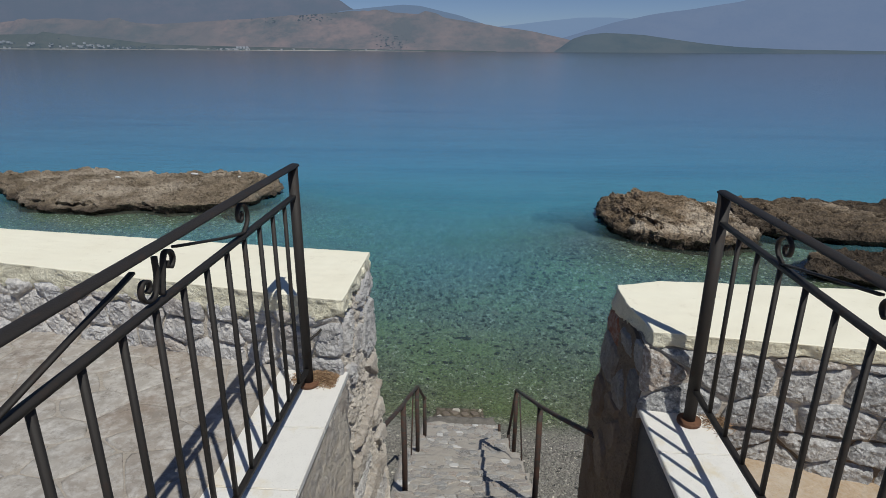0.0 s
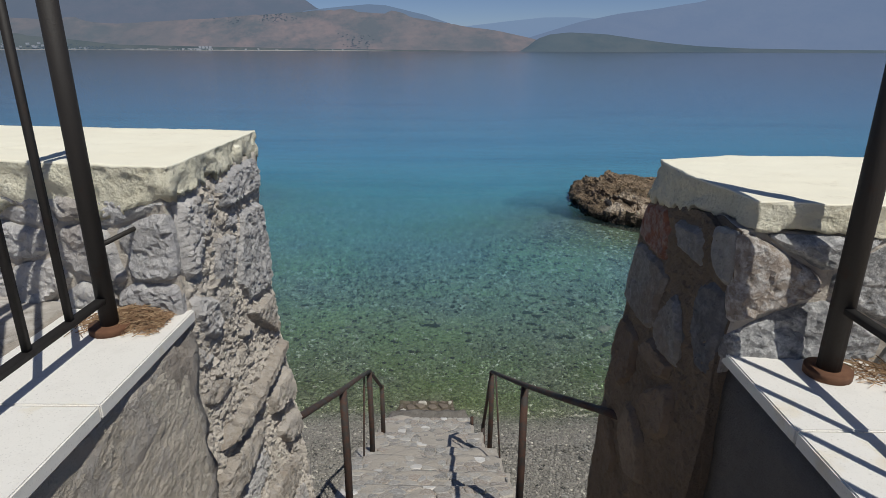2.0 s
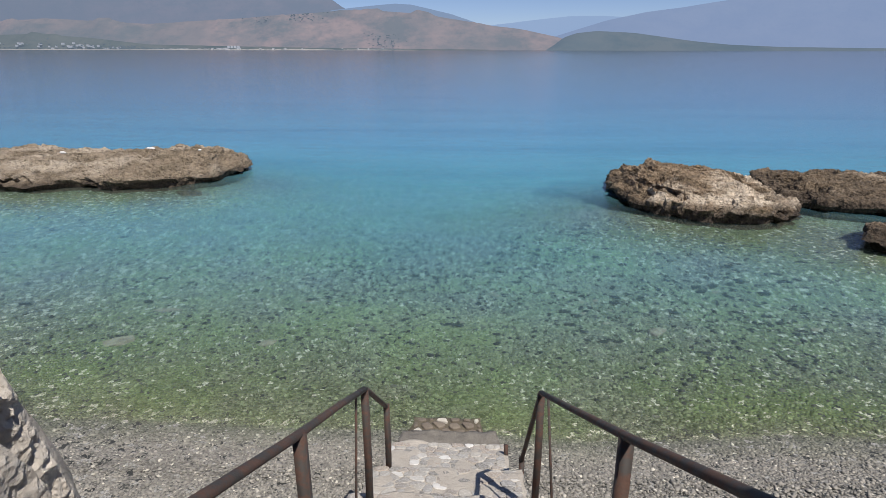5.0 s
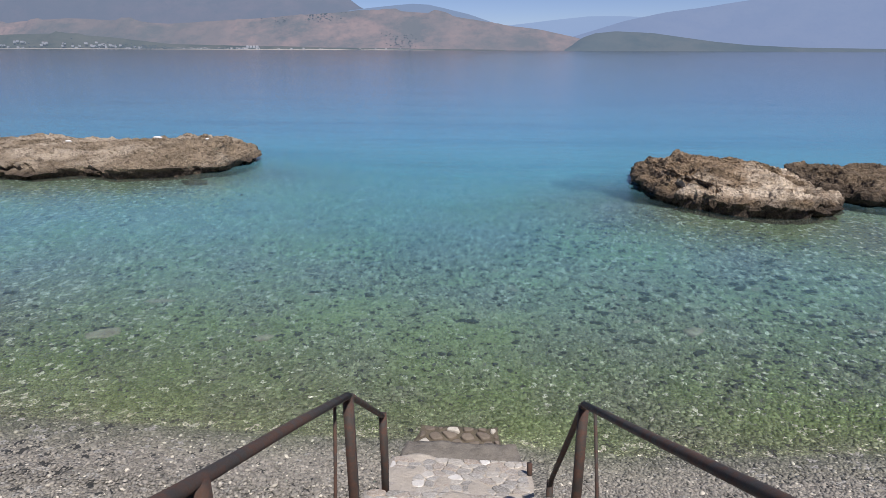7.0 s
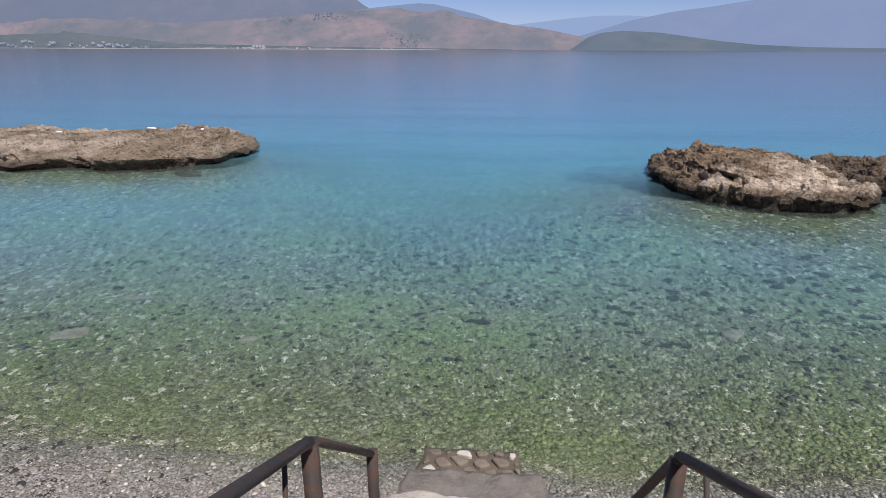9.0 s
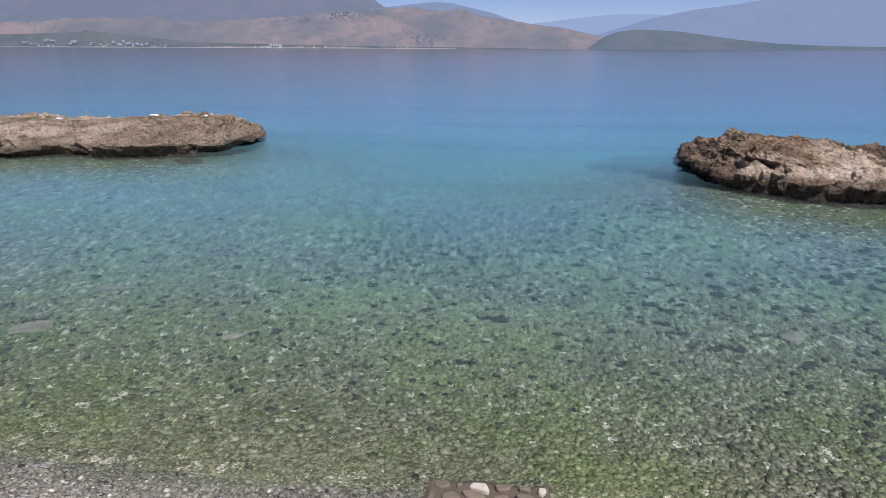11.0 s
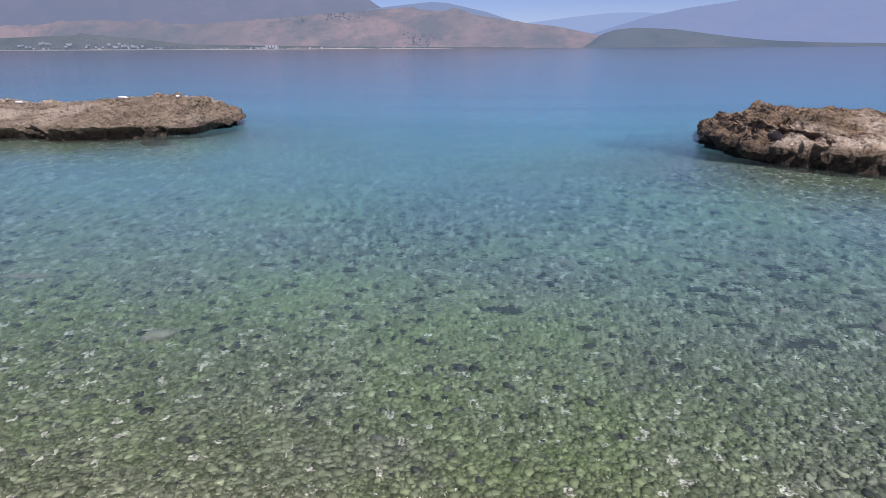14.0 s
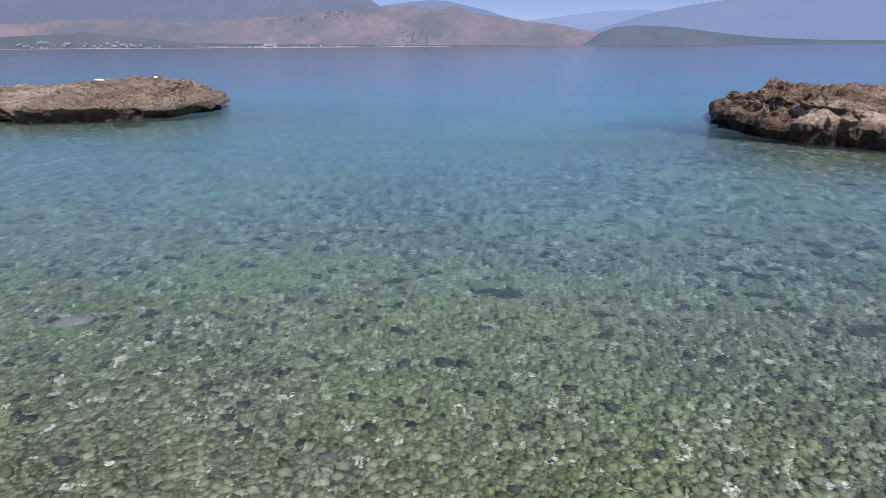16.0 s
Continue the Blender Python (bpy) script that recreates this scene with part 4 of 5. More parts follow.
def railing(x, y, z_tile, z_top, z_mid, z_low, first, gap, curl_y, thick, label):
    """A wrought railing along the stair that runs back from its end post at y."""
    ob = thing("railing", x, y, z_tile, label, "railing", "terrace railings")
    back = -3.0
    post = part("post", swept([(x, y, z_tile), (x, y, z_top - 0.005)], thick, 16), M_IRON, ob)
    part("post", swept([(x, back, z_tile), (x, back, z_top - 0.005)], 0.027, 16), M_IRON, ob)
    part("base_plate", swept([(x, y, z_tile + 0.001), (x, y, z_tile + 0.012), (x, y, z_tile + 0.018)], 0.047, 18), M_RUST, post, "rusted round base plate")
    part("top_rail", swept([(x, y + 0.026, z_top - 0.004), (x, y - 0.5, z_top + 0.001), (x, y - 1.5, z_top + 0.006), (x, back - 0.03, z_top + 0.008)], 0.0085, 14, 2.5), M_IRON, ob)
    part("mid_rail", swept([(x, y, z_mid), (x, y - 1.2, z_mid - 0.006), (x, back, z_mid)], 0.0062, 4, 1.7), M_IRON, ob)
    part("bottom_rail", swept([(x, y, z_low), (x, y - 1.2, z_low), (x, back, z_low)], 0.0062, 4, 1.7), M_IRON, ob)
    yy = first
    while yy > back + 0.08:
        part("baluster", swept([(x, yy, z_low), (x, yy, z_mid)], 0.0062, 4), M_IRON, ob)
        yy -= gap

    part("scroll", flat_bar(x, [(curl_y, z_mid + 0.006), (curl_y + 0.034, z_mid + 0.028), (curl_y + 0.045, z_mid + 0.056), (curl_y + 0.030, z_top - 0.034), (curl_y + 0.002, z_top - 0.022), (curl_y - 0.024, z_top - 0.032), (curl_y - 0.033, z_top - 0.053), (curl_y - 0.022, z_top - 0.072), (curl_y - 0.003, z_top - 0.070), (curl_y + 0.003, z_top - 0.055), (curl_y - 0.006, z_top - 0.046)]), M_IRON, ob)
    part("brace", flat_bar(x, [(curl_y, z_mid + 0.006), (curl_y - 0.15, z_mid + 0.036), (curl_y - 0.42, z_top - 0.022)], 0.003), M_IRON, ob)
    for shift in (0.0, 1.05, 2.1):
        yc = curl_y - 0.50 - shift
        part("scroll", flat_bar(x, [(yc, z_mid + 0.006), (yc + 0.012, z_mid + 0.045), (yc + 0.030, z_top - 0.026), (yc + 0.056, z_top - 0.024), (yc + 0.068, z_top - 0.045), (yc + 0.055, z_top - 0.064), (yc + 0.038, z_top - 0.056), (yc + 0.042, z_top - 0.044)]), M_IRON, ob)
        part("scroll", flat_bar(x, [(yc - 0.01, z_top - 0.016), (yc - 0.012, z_mid + 0.055), (yc - 0.030, z_mid + 0.018), (yc - 0.062, z_mid + 0.014), (yc - 0.082, z_mid + 0.036), (yc - 0.074, z_mid + 0.062), (yc - 0.050, z_mid + 0.060), (yc - 0.046, z_mid + 0.042), (yc - 0.058, z_mid + 0.036)]), M_IRON, ob)
        part("brace", flat_bar(x, [(yc - 0.10, z_top - 0.022), (yc - 0.52, z_mid + 0.008)], 0.003), M_IRON, ob)
    return ob


rail_l = railing(-0.565, 2.345, 4.432, 5.424, 5.302, 4.515, 2.21, 0.134, 1.81, 0.0205, "black wrought iron railing with scrolls on white tiles")
part("tie_bar", swept([(-0.565, 2.345, 4.64), (-0.53, 2.41, 4.655), (-0.51, 2.50, 4.66)], 0.006, 6), M_IRON, rail_l)
railing(1.06, 2.20, 4.412, 5.380, 5.270, 4.57, 2.03, 0.145, 1.735, 0.0235, "black wrought iron railing with scrolls and a rusty foot")


# ---- rocks in the sea ----
def rock(name, outline, spine, top, material, label, seed, n=340, rings=56, amp=0.13, grooves=()):
    """A shore rock: an uneven outline, undercut at the water, rising to a broad pitted top. top maps (x, y) to a height."""
    ring0 = round_poly(outline, n)
    a, b = Vector(spine[0]), Vector(spine[1])
    bm = bmesh.new()
    levels = [(-0.10, -1.2), (-0.06, -0.5), (-0.07, -0.12), (-0.05, 0.02), (0.0, 0.16)] + [(s, None) for s in steps_of(0.03, 0.97, rings, 0.85)]
    prev = None
    for s, lift in levels:
        line = []
        for x, y in ring0:
            p = Vector((x, y))
            t = max(0.0, min(1.0, (p - a).dot(b - a) / (b - a).length_squared))
            c = a.lerp(b, t)
            q = p.lerp(c, max(s, 0.0)) if s >= 0 else p + (c - p).normalized() * (-s * 6.0 if lift > -0.3 else -s * 1.0) * 0.9
            h = top(q.x, q.y)
            z = lift if lift is not None else lerp(0.2, h, 0.34 * smooth01(0.0, 0.07, s) + 0.66 * smooth01(0.02, 0.72, s))
            v = Vector((q.x, q.y, z))
            d = noise.turbulence_vector(v * 0.9 + Vector((seed, 0, 0)), 4, False) * amp + noise.turbulence_vector(v * 3.1 + Vector((0, seed, 0)), 4, True) * amp * 0.36
            d.z *= 0.75
            line.append(bm.verts.new(v + d * (1.0 if lift is None or lift > -0.3 else 0.4)))
        if prev:
            for i in range(n):
                bm.faces.new((prev[i], prev[(i + 1) % n], line[(i + 1) % n], line[i]))
        prev = line
    bm.faces.new(prev)
    bmesh.ops.recalc_face_normals(bm, faces=bm.faces)
    bm.normal_update()
    moves = []
    for v in bm.verts:
        q = v.co * 1.5 + Vector((seed, 2.0, seed))
        a = noise.ridged_multi_fractal(q, 0.75, 2.2, 5, 1.0, 2.0) - 1.1
        c = noise.cell((v.co + noise.noise_vector(v.co * 2.0) * 0.3) * 2.6)
        s = noise.fractal((v.co.x * 0.6, v.co.y * 0.6, v.co.z * 6.5 + seed), 0.8, 2.1, 4)
        moves.append(v.normal * (a * 0.09 + c * 0.06 + s * 0.15 + chips(v.co * 0.24 + Vector((seed, 0, 0))) * 0.030))
        for x0, x1, z, deep in grooves:
            k = smooth01(x0, x0 + 0.4, v.co.x) * smooth01(x1, x1 - 0.4, v.co.x) * math.exp(-((v.co.z - z - 0.10 * noise.noise((v.co.x * 1.7, seed, 0))) / 0.055) ** 2)
            if v.normal.y < 0:
                moves[-1] += Vector((0, deep * k, 0))
    for v, d in zip(bm.verts, moves):
        v.co += d
    return tagged(part(name, bm, material, smooth=False), label, "rock")


def bumps(pairs):
    xs, hs = [p[0] for p in pairs], [p[1] for p in pairs]
    return lambda x, y: float(np.interp(x, xs, hs))


rock("shore_rock", [(-8.2, 24.3), (-8.7, 22.1), (-9.9, 20.9), (-11.4, 20.4), (-12.7, 21.0), (-14.0, 20.2), (-17.0, 20.7), (-20.5, 23.5), (-23.5, 24.5), (-22.0, 26.5), (-14.0, 26.6), (-9.0, 26.2)], ((-20.0, 24.3), (-10.3, 24.0)), bumps([(-23, 0.3), (-18, 0.52), (-15.5, 0.56), (-14.4, 0.46), (-12, 0.64), (-9.6, 0.76), (-8.4, 0.48)]), M_ROCK_L, "long low brown shore rock with a flat top", 3.0, grooves=((-13.5, -9.0, 0.18, 0.30), (-19.0, -13.8, 0.25, 0.35)))
rock("shore_rock", [(4.55, 21.8), (4.6, 20.0), (5.2, 18.6), (6.3, 17.8), (7.6, 17.5), (8.7, 17.9), (9.6, 19.2), (9.6, 21.8), (8.4, 23.6), (6.2, 24.2), (5.0, 23.5)], ((6.2, 21.2), (8.0, 20.6)), bumps([(4.5, 0.35), (5.4, 0.62), (6.3, 0.80), (7.5, 0.69), (8.7, 0.48), (9.6, 0.28)]), M_ROCK_R, "rounded pale brown shore rock with a dark wet foot", 8.0, grooves=((4.9, 6.9, 0.52, 0.42), (5.4, 8.8, 0.22, 0.30)))
rock("shore_rock", [(8.9, 21.0), (10.0, 19.2), (12.5, 18.6), (15.5, 18.9), (18.0, 20.5), (17.5, 23.5), (13.0, 24.2), (10.0, 23.6)], ((10.6, 21.5), (16.0, 21.3)), bumps([(9, 0.35), (10.8, 0.5), (13.4, 0.42), (16, 0.2), (18, 0.1)]), M_ROCK_D, "low jagged brown rock awash at its end", 15.0)
rock("shore_rock", [(9.2, 15.9), (10.0, 15.2), (12.0, 15.0), (14.0, 15.6), (14.2, 17.2), (12.0, 17.7), (10.2, 17.4)], ((10.6, 16.3), (13.0, 16.4)), bumps([(9, 0.12), (10.8, 0.28), (14, 0.25)]), M_ROCK_D, "small dark flat rock near the beach", 22.0, n=200, rings=32, amp=0.16)

rng = random.Random(11)
for x, y, r in ((-11.95, 24.2, 0.11), (-9.6, 23.2, 0.05), (-15.1, 23.8, 0.075)):
    bm = bmesh.new()
    bmesh.ops.create_icosphere(bm, subdivisions=2, radius=r)
    for v in bm.verts:
        v.co = Vector((v.co.x * 1.3, v.co.y, v.co.z * 0.55)) + rough(v.co + Vector((x, y, 0)), 0.05, 5.0) + Vector((x, y, float(np.interp(x, (-18, -15.5, -14.4, -12, -9.6), (0.52, 0.56, 0.46, 0.64, 0.76))) + 0.165))
    tagged(part("white_stone", bm, M_WHITESTONE), "white rounded stone lying on the brown rock", "stone", "white stones on the rock")

bm = bmesh.new()
bmesh.ops.create_icosphere(bm, subdivisions=4, radius=1.0)
for v in bm.verts:
    p = Vector((max(-0.8, min(0.8, v.co.x)) * 0.27, v.co.y * 0.15, max(-0.5, min(0.5, v.co.z)) * 0.13))
    p += rough(p, 0.05, 7.0, 5.0)
    v.co = Vector((p.x * 0.8 - p.y * 0.6, p.x * 0.6 + p.y * 0.8, p.z)) + Vector((-5.5, 10.85, ground_z(-5.5, 10.85) + 0.035))
tagged(part("flat_stone", bm, M_DAMP), "pale grey flat stone lying on the shallow sea bed", "stone")

# ---- pine needles ----
def needles(name, n, place, label, seed):
    rng = random.Random(seed)
    bm = bmesh.new()
    for _ in range(n):
        x, y, z = place(rng)
        a, l = rng.uniform(0, math.pi), rng.uniform(0.02, 0.045)
        d = Vector((math.cos(a), math.sin(a), rng.uniform(-0.25, 0.25))) * l / 2
        s = Vector((-math.sin(a), math.cos(a), 0)) * 0.0006
        p = Vector((x, y, z))
        q = [bm.verts.new(c) for c in (p - d - s, p - d + s, p - d + Vector((0, 0, 0.002)), p + d - s, p + d + s, p + d + Vector((0, 0, 0.002)))]
        for f in ((0, 1, 4, 3), (1, 2, 5, 4), (2, 0, 3, 5), (0, 2, 1), (3, 4, 5)):
            bm.faces.new([q[i] for i in f])
    return tagged(part(name, bm, M_NEEDLE, smooth=False), label, "pine needles", kind="stuff")


def heap(cx, cy, z, sx, sy, h):
    def place(rng):
        u, v = rng.gauss(0, 0.5), rng.gauss(0, 0.5)
        return min(cx + u * sx, cx + sx * 0.7), min(cy + v * sy, cy + sy), z + 0.004 + h * math.exp(-(u * u + v * v) * 1.6) * rng.random()
    return place


needles("pine_needles", 1700, heap(-0.53, 2.385, 4.432, 0.10, 0.05, 0.04), "heap of dry brown pine needles by the post", 3)
needles("pine_needles", 130, heap(1.16, 2.2, 4.412, 0.08, 0.06, 0.012), "few dry brown pine needles beside the rusty foot", 4)


# ---- pebbles ----
def pebbles(name, count, region, size, label, seed, material, lift=0.3):
    """Loose rounded pebbles in one mesh, each turned and flattened in its own way."""
    r = np.random.RandomState(seed)
    g = (1 + 5 ** 0.5) / 2
    ico = np.array([(-1, g, 0), (1, g, 0), (-1, -g, 0), (1, -g, 0), (0, -1, g), (0, 1, g), (0, -1, -g), (0, 1, -g), (g, 0, -1), (g, 0, 1), (-g, 0, -1), (-g, 0, 1)]) / math.sqrt(1 + g * g)
    tri = np.array([(0, 11, 5), (0, 5, 1), (0, 1, 7), (0, 7, 10), (0, 10, 11), (1, 5, 9), (5, 11, 4), (11, 10, 2), (10, 7, 6), (7, 1, 8), (3, 9, 4), (3, 4, 2), (3, 2, 6), (3, 6, 8), (3, 8, 9), (4, 9, 5), (2, 4, 11), (6, 2, 10), (8, 6, 7), (9, 8, 1)])
    x, y = region(r, count)
    keep = ~((np.abs(x - 0.08) < 0.72) & (y < 8.2))
    x, y = x[keep], y[keep]
    n = len(x)
    s = size[0] + (size[1] - size[0]) * r.rand(n) ** 2.2
    scale = np.stack([s * r.uniform(0.8, 1.35, n), s * r.uniform(0.6, 1.0, n), s * r.uniform(0.3, 0.6, n)], 1)
    turn = r.uniform(0, 2 * np.pi, n)
    v = ico[None] * scale[:, None, :] * r.uniform(0.82, 1.15, (n, 12, 1))
    c, q = np.cos(turn)[:, None], np.sin(turn)[:, None]
    tilt = r.normal(0, 0.25, (n, 1))
    vx, vy, vz = v[..., 0] * c - v[..., 1] * q, v[..., 0] * q + v[..., 1] * c, v[..., 2] + v[..., 0] * tilt
    z = np.array([ground_z(a, b) for a, b in zip(x, y)]) + scale[:, 2] * lift
    co = np.stack([vx + x[:, None], vy + y[:, None], vz + z[:, None]], 2).reshape(-1, 3)
    f = (tri[None] + (np.arange(n) * 12)[:, None, None]).reshape(-1)
    me = bpy.data.meshes.new(name)
    me.vertices.add(len(co))
    me.vertices.foreach_set("co", co.astype(np.float32).ravel())
    me.loops.add(len(f))
    me.loops.foreach_set("vertex_index", f.astype(np.int32))
    me.polygons.add(len(f) // 3)
    me.polygons.foreach_set("loop_start", np.arange(0, len(f), 3, dtype=np.int32))
    me.polygons.foreach_set("loop_total", np.full(len(f) // 3, 3, dtype=np.int32))
    me.update(calc_edges=True)
    me.polygons.foreach_set("use_smooth", np.ones(len(f) // 3, dtype=bool))
    me.materials.append(material)
    return tagged(new(name, me), label, "pebbles", kind="stuff")


pebbles("beach_pebbles", 52000, lambda r, n: (r.normal(0.0, 2.2, n), 5.6 + 3.6 * r.rand(n)), (0.009, 0.024), "grey and white wave-rounded beach pebbles", 1, M_PEBBLE)
pebbles("shallow_pebbles", 26000, lambda r, n: (r.normal(0.0, 2.6, n), 8.8 + 3.9 * r.rand(n)), (0.012, 0.042), "olive grey pebbles under shallow clear water", 5, M_PEBBLE)
pebbles("beach_pebbles", 26000, lambda r, n: (r.uniform(-6.5, 6.5, n), 4.0 + 10.5 * r.rand(n)), (0.010, 0.032), "grey and white wave-rounded beach pebbles", 4, M_PEBBLE)
pebbles("seabed_pebbles", 16000, lambda r, n: (r.uniform(-9, 9, n), 8.8 + 11 * r.rand(n)), (0.016, 0.050), "pebbles and cobbles on the shallow sea bed", 2, M_PEBBLE)


def clumps(r, n):
    cx, cy = r.normal(1.6, 4.4, 130), 10.3 + 8.2 * r.rand(130)
    k = r.randint(0, 130, n)
    return cx[k] + r.normal(0, 0.8, n), cy[k] + r.normal(0, 0.6, n)


pebbles("seabed_stones", 7500, clumps, (0.018, 0.060), "larger dark stones on the sea bed", 3, M_COBBLE)


# ---- single stones on the sea bed ----
def boulder_mesh(seed, material):
    bm = bmesh.new()
    bmesh.ops.create_icosphere(bm, subdivisions=2, radius=1.0)
    for v in bm.verts:
        p = v.co.copy()
        p *= 1 + 0.35 * noise.noise(p * 1.1 + Vector((seed, 0, 0))) + 0.14 * noise.noise(p * 2.7 + Vector((0, seed, 0)))
        v.co = Vector((p.x, p.y * 0.68, max(-0.5, min(0.55, p.z)) * 0.62))
    me = finish(bm, True)
    me.materials.append(material)
    return me


DARK_STONES = [boulder_mesh(3.1 * i, M_DARKBED) for i in range(5)]
PALE_STONES = [boulder_mesh(40 + 3.1 * i, M_DAMP) for i in range(3)]


def seabed_stone(x, y, r, dark, rng):
    ob = new("seabed_stone", rng.choice(DARK_STONES if dark else PALE_STONES))
    ob.location = (x, y, ground_z(x, y) + r * 0.26)
    ob.rotation_euler = (rng.uniform(-0.2, 0.2), rng.uniform(-0.2, 0.2), rng.gauss(0.1, 0.4))
    ob.scale = (r * rng.uniform(1.0, 1.5), r * rng.uniform(0.75, 1.1), r * rng.uniform(0.7, 1.1))
    tagged(ob, "dark algae-covered stone lying on the pebbly sea bed" if dark else "pale grey stone lying on the pebbly sea bed", "stone", "dark stones on the sea bed" if dark else "pale stones on the sea bed")


rng = random.Random(21)
for x, y, r, dark in ((-0.08, 11.9, 0.12, 1), (0.64, 11.2, 0.075, 1), (-3.08, 10.96, 0.12, 0), (2.52, 11.42, 0.075, 1), (4.86, 13.81, 0.14, 1), (3.37, 11.77, 0.18, 0), (3.22, 11.05, 0.085, 1), (0.65, 11.55, 0.07, 1), (1.97, 12.04, 0.08, 1), (-5.4, 12.23, 0.17, 0), (3.9, 11.0, 0.09, 1)):
    seabed_stone(x, y, r, dark, rng)
middles = [(rng.uniform(0.5, 7.0), rng.uniform(11.6, 17.5)) for _ in range(20)] + [(rng.uniform(-7.0, 1.0), rng.uniform(11.5, 16.5)) for _ in range(9)]
for k in range(250):
    cx, cy = middles[k % 20] if k < 195 else middles[20 + k % 9]
    x, y = rng.gauss(cx, 0.7), rng.gauss(cy, 0.5)
    if y > 10.6 and not (x > 4.0 and y > 16.9):
        seabed_stone(x, y, 0.035 + 0.065 * rng.random() ** 1.5, rng.random() < 0.86, rng)


def sunken_rock(x, y, rx, ry, top, seed):
    """A low rock that stays under the water."""
    bm = bmesh.new()
    bmesh.ops.create_icosphere(bm, subdivisions=5, radius=1.0)
    for v in bm.verts:
        p = v.co * (1 + 0.35 * noise.noise(v.co * 1.4 + Vector((seed, 0, 0))))
        z = max(-1.0, min(0.5, p.z)) * 0.7
        v.co = Vector((x + p.x * rx, y + p.y * ry, top - 0.35 + z)) + rough(Vector((x + p.x * rx, y + p.y * ry, z)), 0.10, 2.4, seed)
    tagged(part("sunken_rock", bm, M_ROCK_L, smooth=False), "dark flat rock under the clear water", "rock", "sunken rocks")


for k, (x, y, rx, ry, top) in enumerate(((3.75, 22.9, 0.75, 0.7, -0.42), (4.7, 23.6, 0.6, 0.9, -0.40), (2.6, 26.4, 0.5, 0.35, -0.55), (-9.1, 20.9, 0.45, 0.28, -0.26))):
    sunken_rock(x, y, rx, ry, top, 5.0 * k)


# ---- stones of walls, floors and stairs ----
def lay(parent, poly, du, dv, jitter, joint, height, place, material, seed, name="stone", amp=0.012, odd=None, n=22, few=False):
    rng = random.Random(seed)
    shapes = cells(poly, du, dv, jitter, rng)
    mids = [(sum(p[0] for p in c) / len(c), sum(p[1] for p in c) / len(c)) for c in shapes]
    odd = {min(range(len(mids)), key=lambda i: math.dist(mids[i], at)): mat for at, mat in odd or ()}
    for i, c in enumerate(shapes):
        area = abs(sum(a[0] * b[1] - b[0] * a[1] for a, b in zip(c, c[1:] + c[:1]))) / 2
        if area < du * dv * 0.08 or few and rng.random() < 0.12:
            continue
        high = height * rng.uniform(0.6, 1.3)
        bm = broken_stone(c, joint, high, place, n, amp, seed + i * 3.7) if n < 1 else stone(c, joint, high, place, n, amp, seed + i * 3.7)
        part(name, bm, odd.get(i, material), parent, smooth=n > 1)


# landward face of the left parapet
lay(wall_left, [(0.0, 4.40), (3.6, 4.40), (3.6, 4.73), (0.0, 4.73)], 0.17, 0.125, 0.36, 0.009, 0.022, lambda u, v, h: (IN_L - u, left_land(IN_L - u) - h, v), M_GREYROUGH, 31, amp=0.008, n=0.009)
# inner face of the left parapet, beside the stairs: blocks above, long tilted slabs in rough mortar below
def on_left(u, v, h):
    return left_in(u) + h, u, v


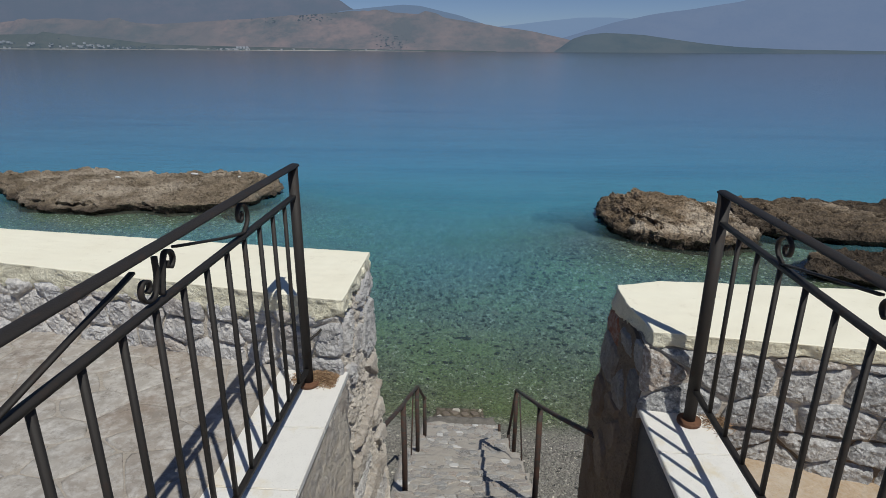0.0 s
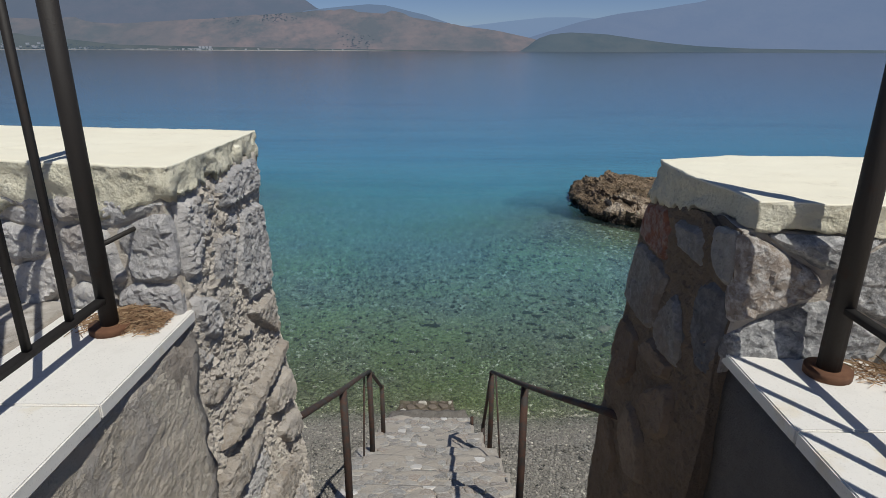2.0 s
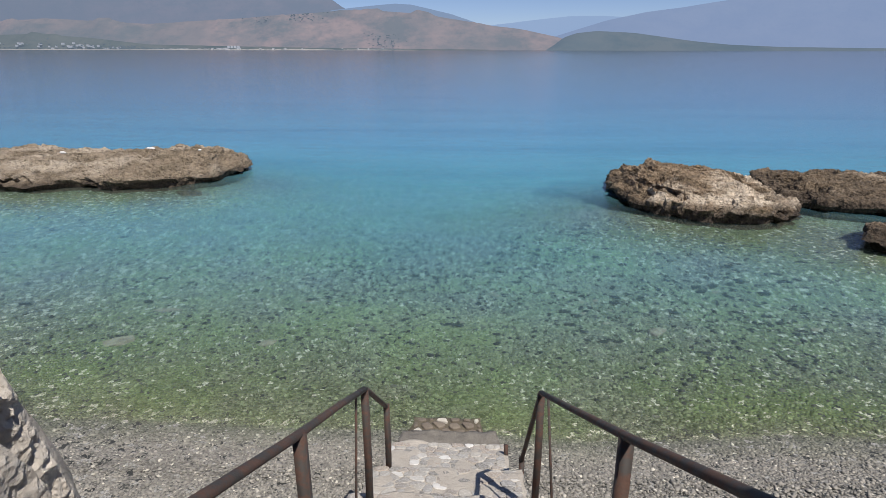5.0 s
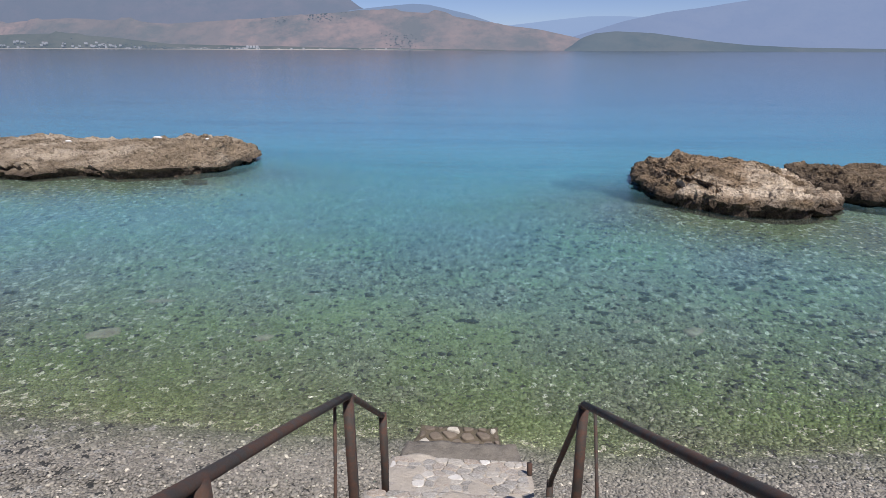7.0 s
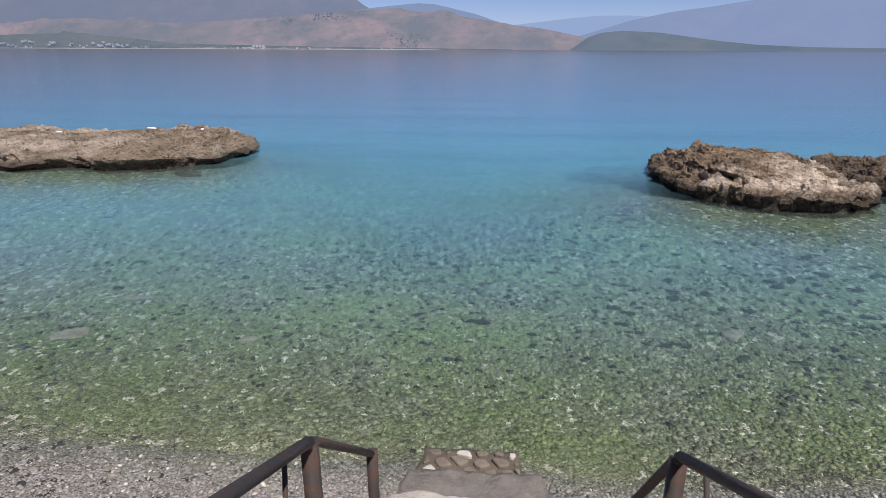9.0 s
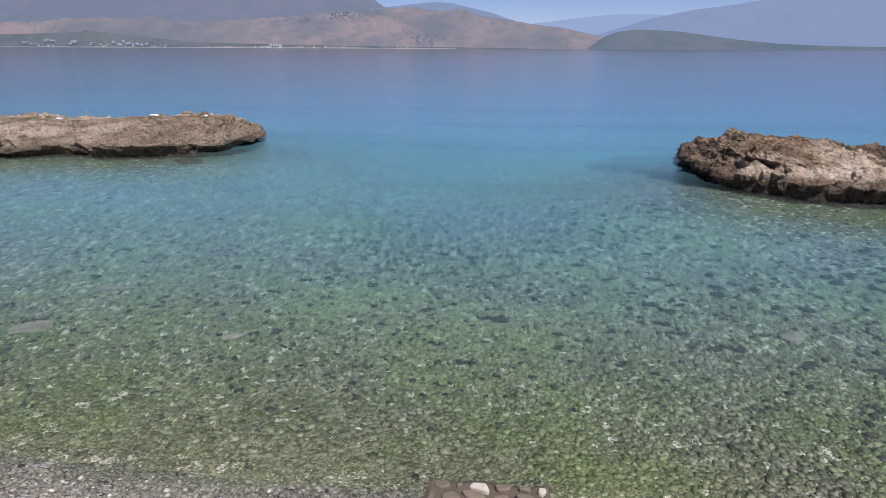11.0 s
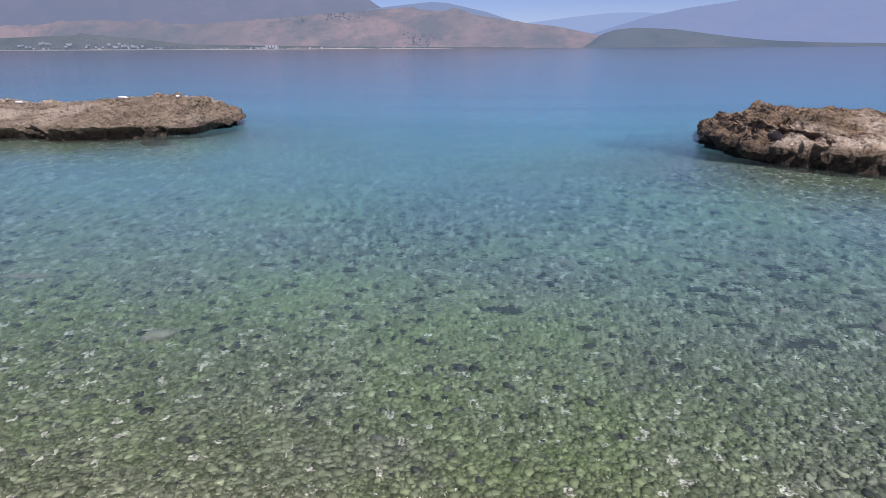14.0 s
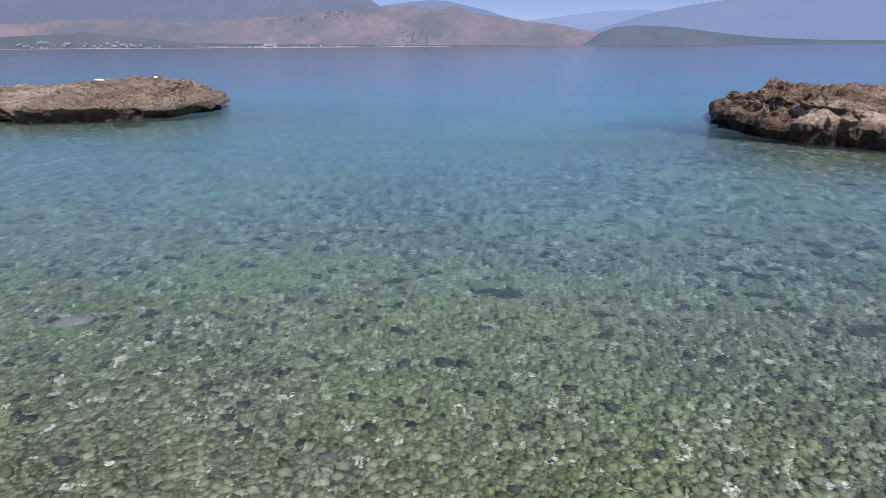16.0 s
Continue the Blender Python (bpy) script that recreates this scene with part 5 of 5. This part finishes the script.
part("mortar_coat", broken_stone([(2.455, 4.73), (3.04, 4.73), (3.055, 4.35), (3.18, 3.9), (3.32, 3.35), (3.48, 2.7), (2.46, 2.6), (2.455, 3.5)], 0.0, 0.012, on_left, 0.0062, 0.0072, 61.0, facet=0.25, lumps=1.0), M_MORTAR, wall_left, smooth=False)
for seed, mat, high, outline in (
    (1.0, M_ROUGH, 0.026, [(2.69, 4.70), (2.80, 4.735), (3.035, 4.735), (3.045, 4.62), (2.882, 4.625), (2.714, 4.629)]),
    (2.0, M_ROUGH, 0.030, [(2.854, 4.598), (3.02, 4.591), (3.05, 4.404), (3.035, 4.275), (2.831, 4.285), (2.756, 4.38), (2.801, 4.517)]),
    (3.0, M_ROUGH, 0.024, [(2.64, 4.565), (2.784, 4.547), (2.781, 4.485), (2.72, 4.402), (2.632, 4.44), (2.625, 4.504)]),
    (4.0, M_GREYROUGH, 0.032, [(2.46, 4.725), (2.575, 4.725), (2.57, 4.642), (2.53, 4.52), (2.475, 4.505), (2.455, 4.54)]),
    (5.0, M_GREYROUGH, 0.018, [(2.592, 4.684), (2.68, 4.70), (2.668, 4.64), (2.592, 4.648)]),
    (6.0, M_GREYROUGH, 0.022, [(2.731, 4.609), (2.815, 4.607), (2.805, 4.559), (2.74, 4.565)]),
    (7.0, M_GREYROUGH, 0.016, [(2.592, 4.632), (2.655, 4.628), (2.645, 4.578), (2.59, 4.589)]),
    (8.0, M_GREYROUGH, 0.034, [(2.474, 4.473), (2.60, 4.41), (2.619, 4.359), (2.594, 4.282), (2.507, 4.325), (2.462, 4.418)]),
    (9.0, M_ROUGH, 0.022, [(2.625, 4.428), (2.733, 4.388), (2.745, 4.345), (2.693, 4.291), (2.63, 4.31), (2.61, 4.37)]),
    (10.0, M_SLAB, 0.036, [(2.725, 4.226), (2.837, 4.233), (2.842, 4.210), (2.745, 4.198)]),
    (11.0, M_SLAB, 0.034, [(2.80, 4.268), (3.03, 4.262), (3.09, 4.10), (3.06, 4.06), (2.909, 4.17)]),
    (12.0, M_SLAB, 0.048, [(2.50, 3.955), (2.56, 4.00), (2.815, 3.99), (3.10, 4.035), (3.13, 3.985), (2.886, 3.935), (2.685, 3.93)]),
    (13.0, M_SLAB, 0.044, [(2.898, 3.898), (3.12, 3.91), (3.17, 3.745), (2.919, 3.79)]),
    (14.0, M_SLAB, 0.042, [(2.953, 3.71), (3.20, 3.66), (3.24, 3.51), (3.043, 3.579)]),
    (15.0, M_ROUGH, 0.020, [(2.46, 4.32), (2.50, 4.306), (2.573, 4.238), (2.47, 4.245)]),
    (16.0, M_SLAB, 0.022, [(2.46, 4.19), (2.60, 4.165), (2.66, 4.11), (2.52, 4.10), (2.46, 4.14)]),
    (17.0, M_SLAB, 0.042, [(2.46, 3.90), (2.75, 3.89), (2.86, 3.83), (2.62, 3.76), (2.46, 3.78)]),
    (18.0, M_ROUGH, 0.022, [(2.47, 3.70), (2.62, 3.70), (2.84, 3.74), (2.88, 3.64), (2.66, 3.56), (2.47, 3.58)]),
    (19.0, M_SLAB, 0.042, [(2.50, 3.50), (2.74, 3.53), (2.98, 3.53), (3.20, 3.44), (3.10, 3.34), (2.74, 3.38), (2.50, 3.40)]),
    (21.0, M_ROUGH, 0.022, [(2.60, 3.30), (2.95, 3.28), (3.24, 3.26), (3.30, 3.10), (2.95, 3.05), (2.62, 3.12)]),
):
    part("stone", broken_stone(outline, 0.003, high, on_left, 0.0062, 0.0072, seed, facet=0.25 if mat is M_SLAB else 0.62, lumps=0.15 if mat is M_SLAB else 0.55), mat, wall_left, smooth=False)
# rough render under the left tiles
part("render_coat", broken_stone([(0.6, 3.1), (2.43, 3.1), (2.43, 4.385), (0.6, 4.385)], 0.0, 0.004, lambda u, v, h: (-0.440 + 0.026 * smooth01(1.9, 2.44, u) + h, u, v), 0.013, 0.0028, 62.0), M_RENDER, side_left, smooth=False)
# landward face of the right parapet
lay(wall_right, [(-0.035, 4.37), (3.2, 4.33), (3.2, 4.70), (-0.035, 4.70)], 0.24, 0.17, 0.26, 0.010, 0.030, lambda u, v, h: (IN_R + 0.02 + u, right_land(IN_R + u) - h, v), M_STONE, 35, amp=0.007, n=0.008)
lay(wall_right, [(0.31, 4.06), (3.2, 4.06), (3.2, 4.32), (0.31, 4.36)], 0.24, 0.17, 0.26, 0.010, 0.030, lambda u, v, h: (IN_R + 0.02 + u, right_land(IN_R + u) - h, v), M_STONE, 36, amp=0.007, n=0.009)
# inner face of the right parapet: large flat stones above, earthy rubble below
def on_right(u, v, h):
    return right_in(u) - h - 0.022 * smooth01(4.25, 3.9, v), u, v


# brown coat over the shaded face, with some of the shade in its colour
part("mortar_coat", broken_stone([(2.312, 4.715), (2.86, 4.65), (2.925, 4.5), (2.985, 4.2), (3.06, 3.75), (3.18, 3.2), (2.312, 3.0)], 0.0, 0.006, on_right, 0.009, 0.0062, 63.0, facet=0.7, lumps=0.6), M_SHADE_EARTHMORTAR, wall_right, smooth=False)
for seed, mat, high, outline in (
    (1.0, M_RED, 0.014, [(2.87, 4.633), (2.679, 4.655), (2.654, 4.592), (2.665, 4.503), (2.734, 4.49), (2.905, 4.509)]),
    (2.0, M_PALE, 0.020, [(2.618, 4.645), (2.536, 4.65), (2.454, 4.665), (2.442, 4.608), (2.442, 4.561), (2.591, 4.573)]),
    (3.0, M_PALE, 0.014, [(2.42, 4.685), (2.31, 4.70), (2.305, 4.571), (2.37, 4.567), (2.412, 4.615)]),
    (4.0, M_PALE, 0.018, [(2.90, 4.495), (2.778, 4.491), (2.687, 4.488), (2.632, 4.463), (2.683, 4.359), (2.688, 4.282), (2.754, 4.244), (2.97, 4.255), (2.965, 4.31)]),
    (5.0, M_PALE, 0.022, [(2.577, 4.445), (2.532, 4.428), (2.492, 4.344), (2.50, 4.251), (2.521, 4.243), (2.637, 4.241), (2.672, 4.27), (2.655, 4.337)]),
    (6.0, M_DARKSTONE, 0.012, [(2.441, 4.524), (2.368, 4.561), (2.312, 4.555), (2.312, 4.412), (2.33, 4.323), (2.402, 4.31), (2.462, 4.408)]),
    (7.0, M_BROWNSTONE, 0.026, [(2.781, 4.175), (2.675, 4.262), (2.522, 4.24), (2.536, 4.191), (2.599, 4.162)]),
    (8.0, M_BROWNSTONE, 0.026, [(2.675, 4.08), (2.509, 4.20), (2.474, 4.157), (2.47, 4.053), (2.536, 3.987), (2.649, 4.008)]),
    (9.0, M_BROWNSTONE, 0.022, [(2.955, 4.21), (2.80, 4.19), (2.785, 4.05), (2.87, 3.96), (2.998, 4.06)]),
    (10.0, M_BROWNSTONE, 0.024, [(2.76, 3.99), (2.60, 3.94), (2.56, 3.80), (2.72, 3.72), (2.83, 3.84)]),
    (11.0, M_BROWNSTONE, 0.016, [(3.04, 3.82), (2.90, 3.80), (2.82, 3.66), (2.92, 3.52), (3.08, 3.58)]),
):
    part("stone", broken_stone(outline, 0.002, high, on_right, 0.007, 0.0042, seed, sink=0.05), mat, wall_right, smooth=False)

# white tiles along the stair
def tile_row(name, x0, x1, joints, top, label):
    ob = tagged(new(name), label, "tiles", kind="structure")
    for a, b in zip(joints, joints[1:]):
        part("tile", boxed(x0, x1, b + 0.002, a - 0.002, top - 0.032, top, bevel=0.003), M_TILE, ob, smooth=False)
    return ob


tile_row("trim_tiles_left", -0.735, -0.415, [2.47, 2.03] + [1.68 - 0.35 * i for i in range(24)], 4.432, "white square terrazzo tiles with yellow stains")
tile_row("trim_tiles_right", 0.885, 1.185, [2.36, 2.0] + [1.65 - 0.35 * i for i in range(24)], 4.412, "white square terrazzo tiles on the stair wall")

# terrace paving
lay(terrace_left, [(-4.6, -0.8), (-0.75, -0.8), (-0.75, 2.52), (-4.6, 3.26)], 0.26, 0.18, 0.46, 0.003, 0.005, lambda u, v, h: (u, v, 4.432 + h), M_PAVE, 41, "paving_stone", 0.006)

# stones set into the steps
for k, after, step in list(zip(NOSES, NOSES[1:], STEPS))[:8]:
    ny, nz = nose(k)
    y0 = nose(after)[0]
    x0, x1 = step_sides(k)
    lay(step, [(x0 + 0.02, y0 + 0.01), (x1 - 0.02, y0 + 0.01), (x1 - 0.02, ny - 0.012), (x0 + 0.02, ny - 0.012)], 0.092, 0.088, 0.48, 0.004, 0.002, lambda u, v, h: (u, v, nz + SLOPE * (ny - v) + h + 0.003), M_STEPSTONE, int(80 + k), amp=0.0025, n=10, few=True)

# lowest slab with rounded cobbles
slab = part("step", shell(lambda u, v, w: (u * (1 - 0.08 * smooth01(7.9, 8.1, v)), v, w), steps_of(-0.45, 0.35, 20), steps_of(7.6, 8.14, 14), [0.05, 0.3, 0.44, 0.455, 0.47], 0.020, 6.0, 60.0), M_WETSTEP, stairs, "lowest slab set with dark brown cobbles")
lay(slab, [(-0.43, 7.80), (0.35, 7.80), (0.32, 8.13), (-0.39, 8.13)], 0.13, 0.12, 0.4, 0.026, 0.020, lambda u, v, h: (u, v, 0.472 + h), M_WETSTONE, 51, amp=0.004, odd=[((0.27, 8.06), M_CREAMSTONE), ((-0.12, 8.07), M_CREAMSTONE), ((-0.40, 7.90), M_CREAMSTONE)], n=16)
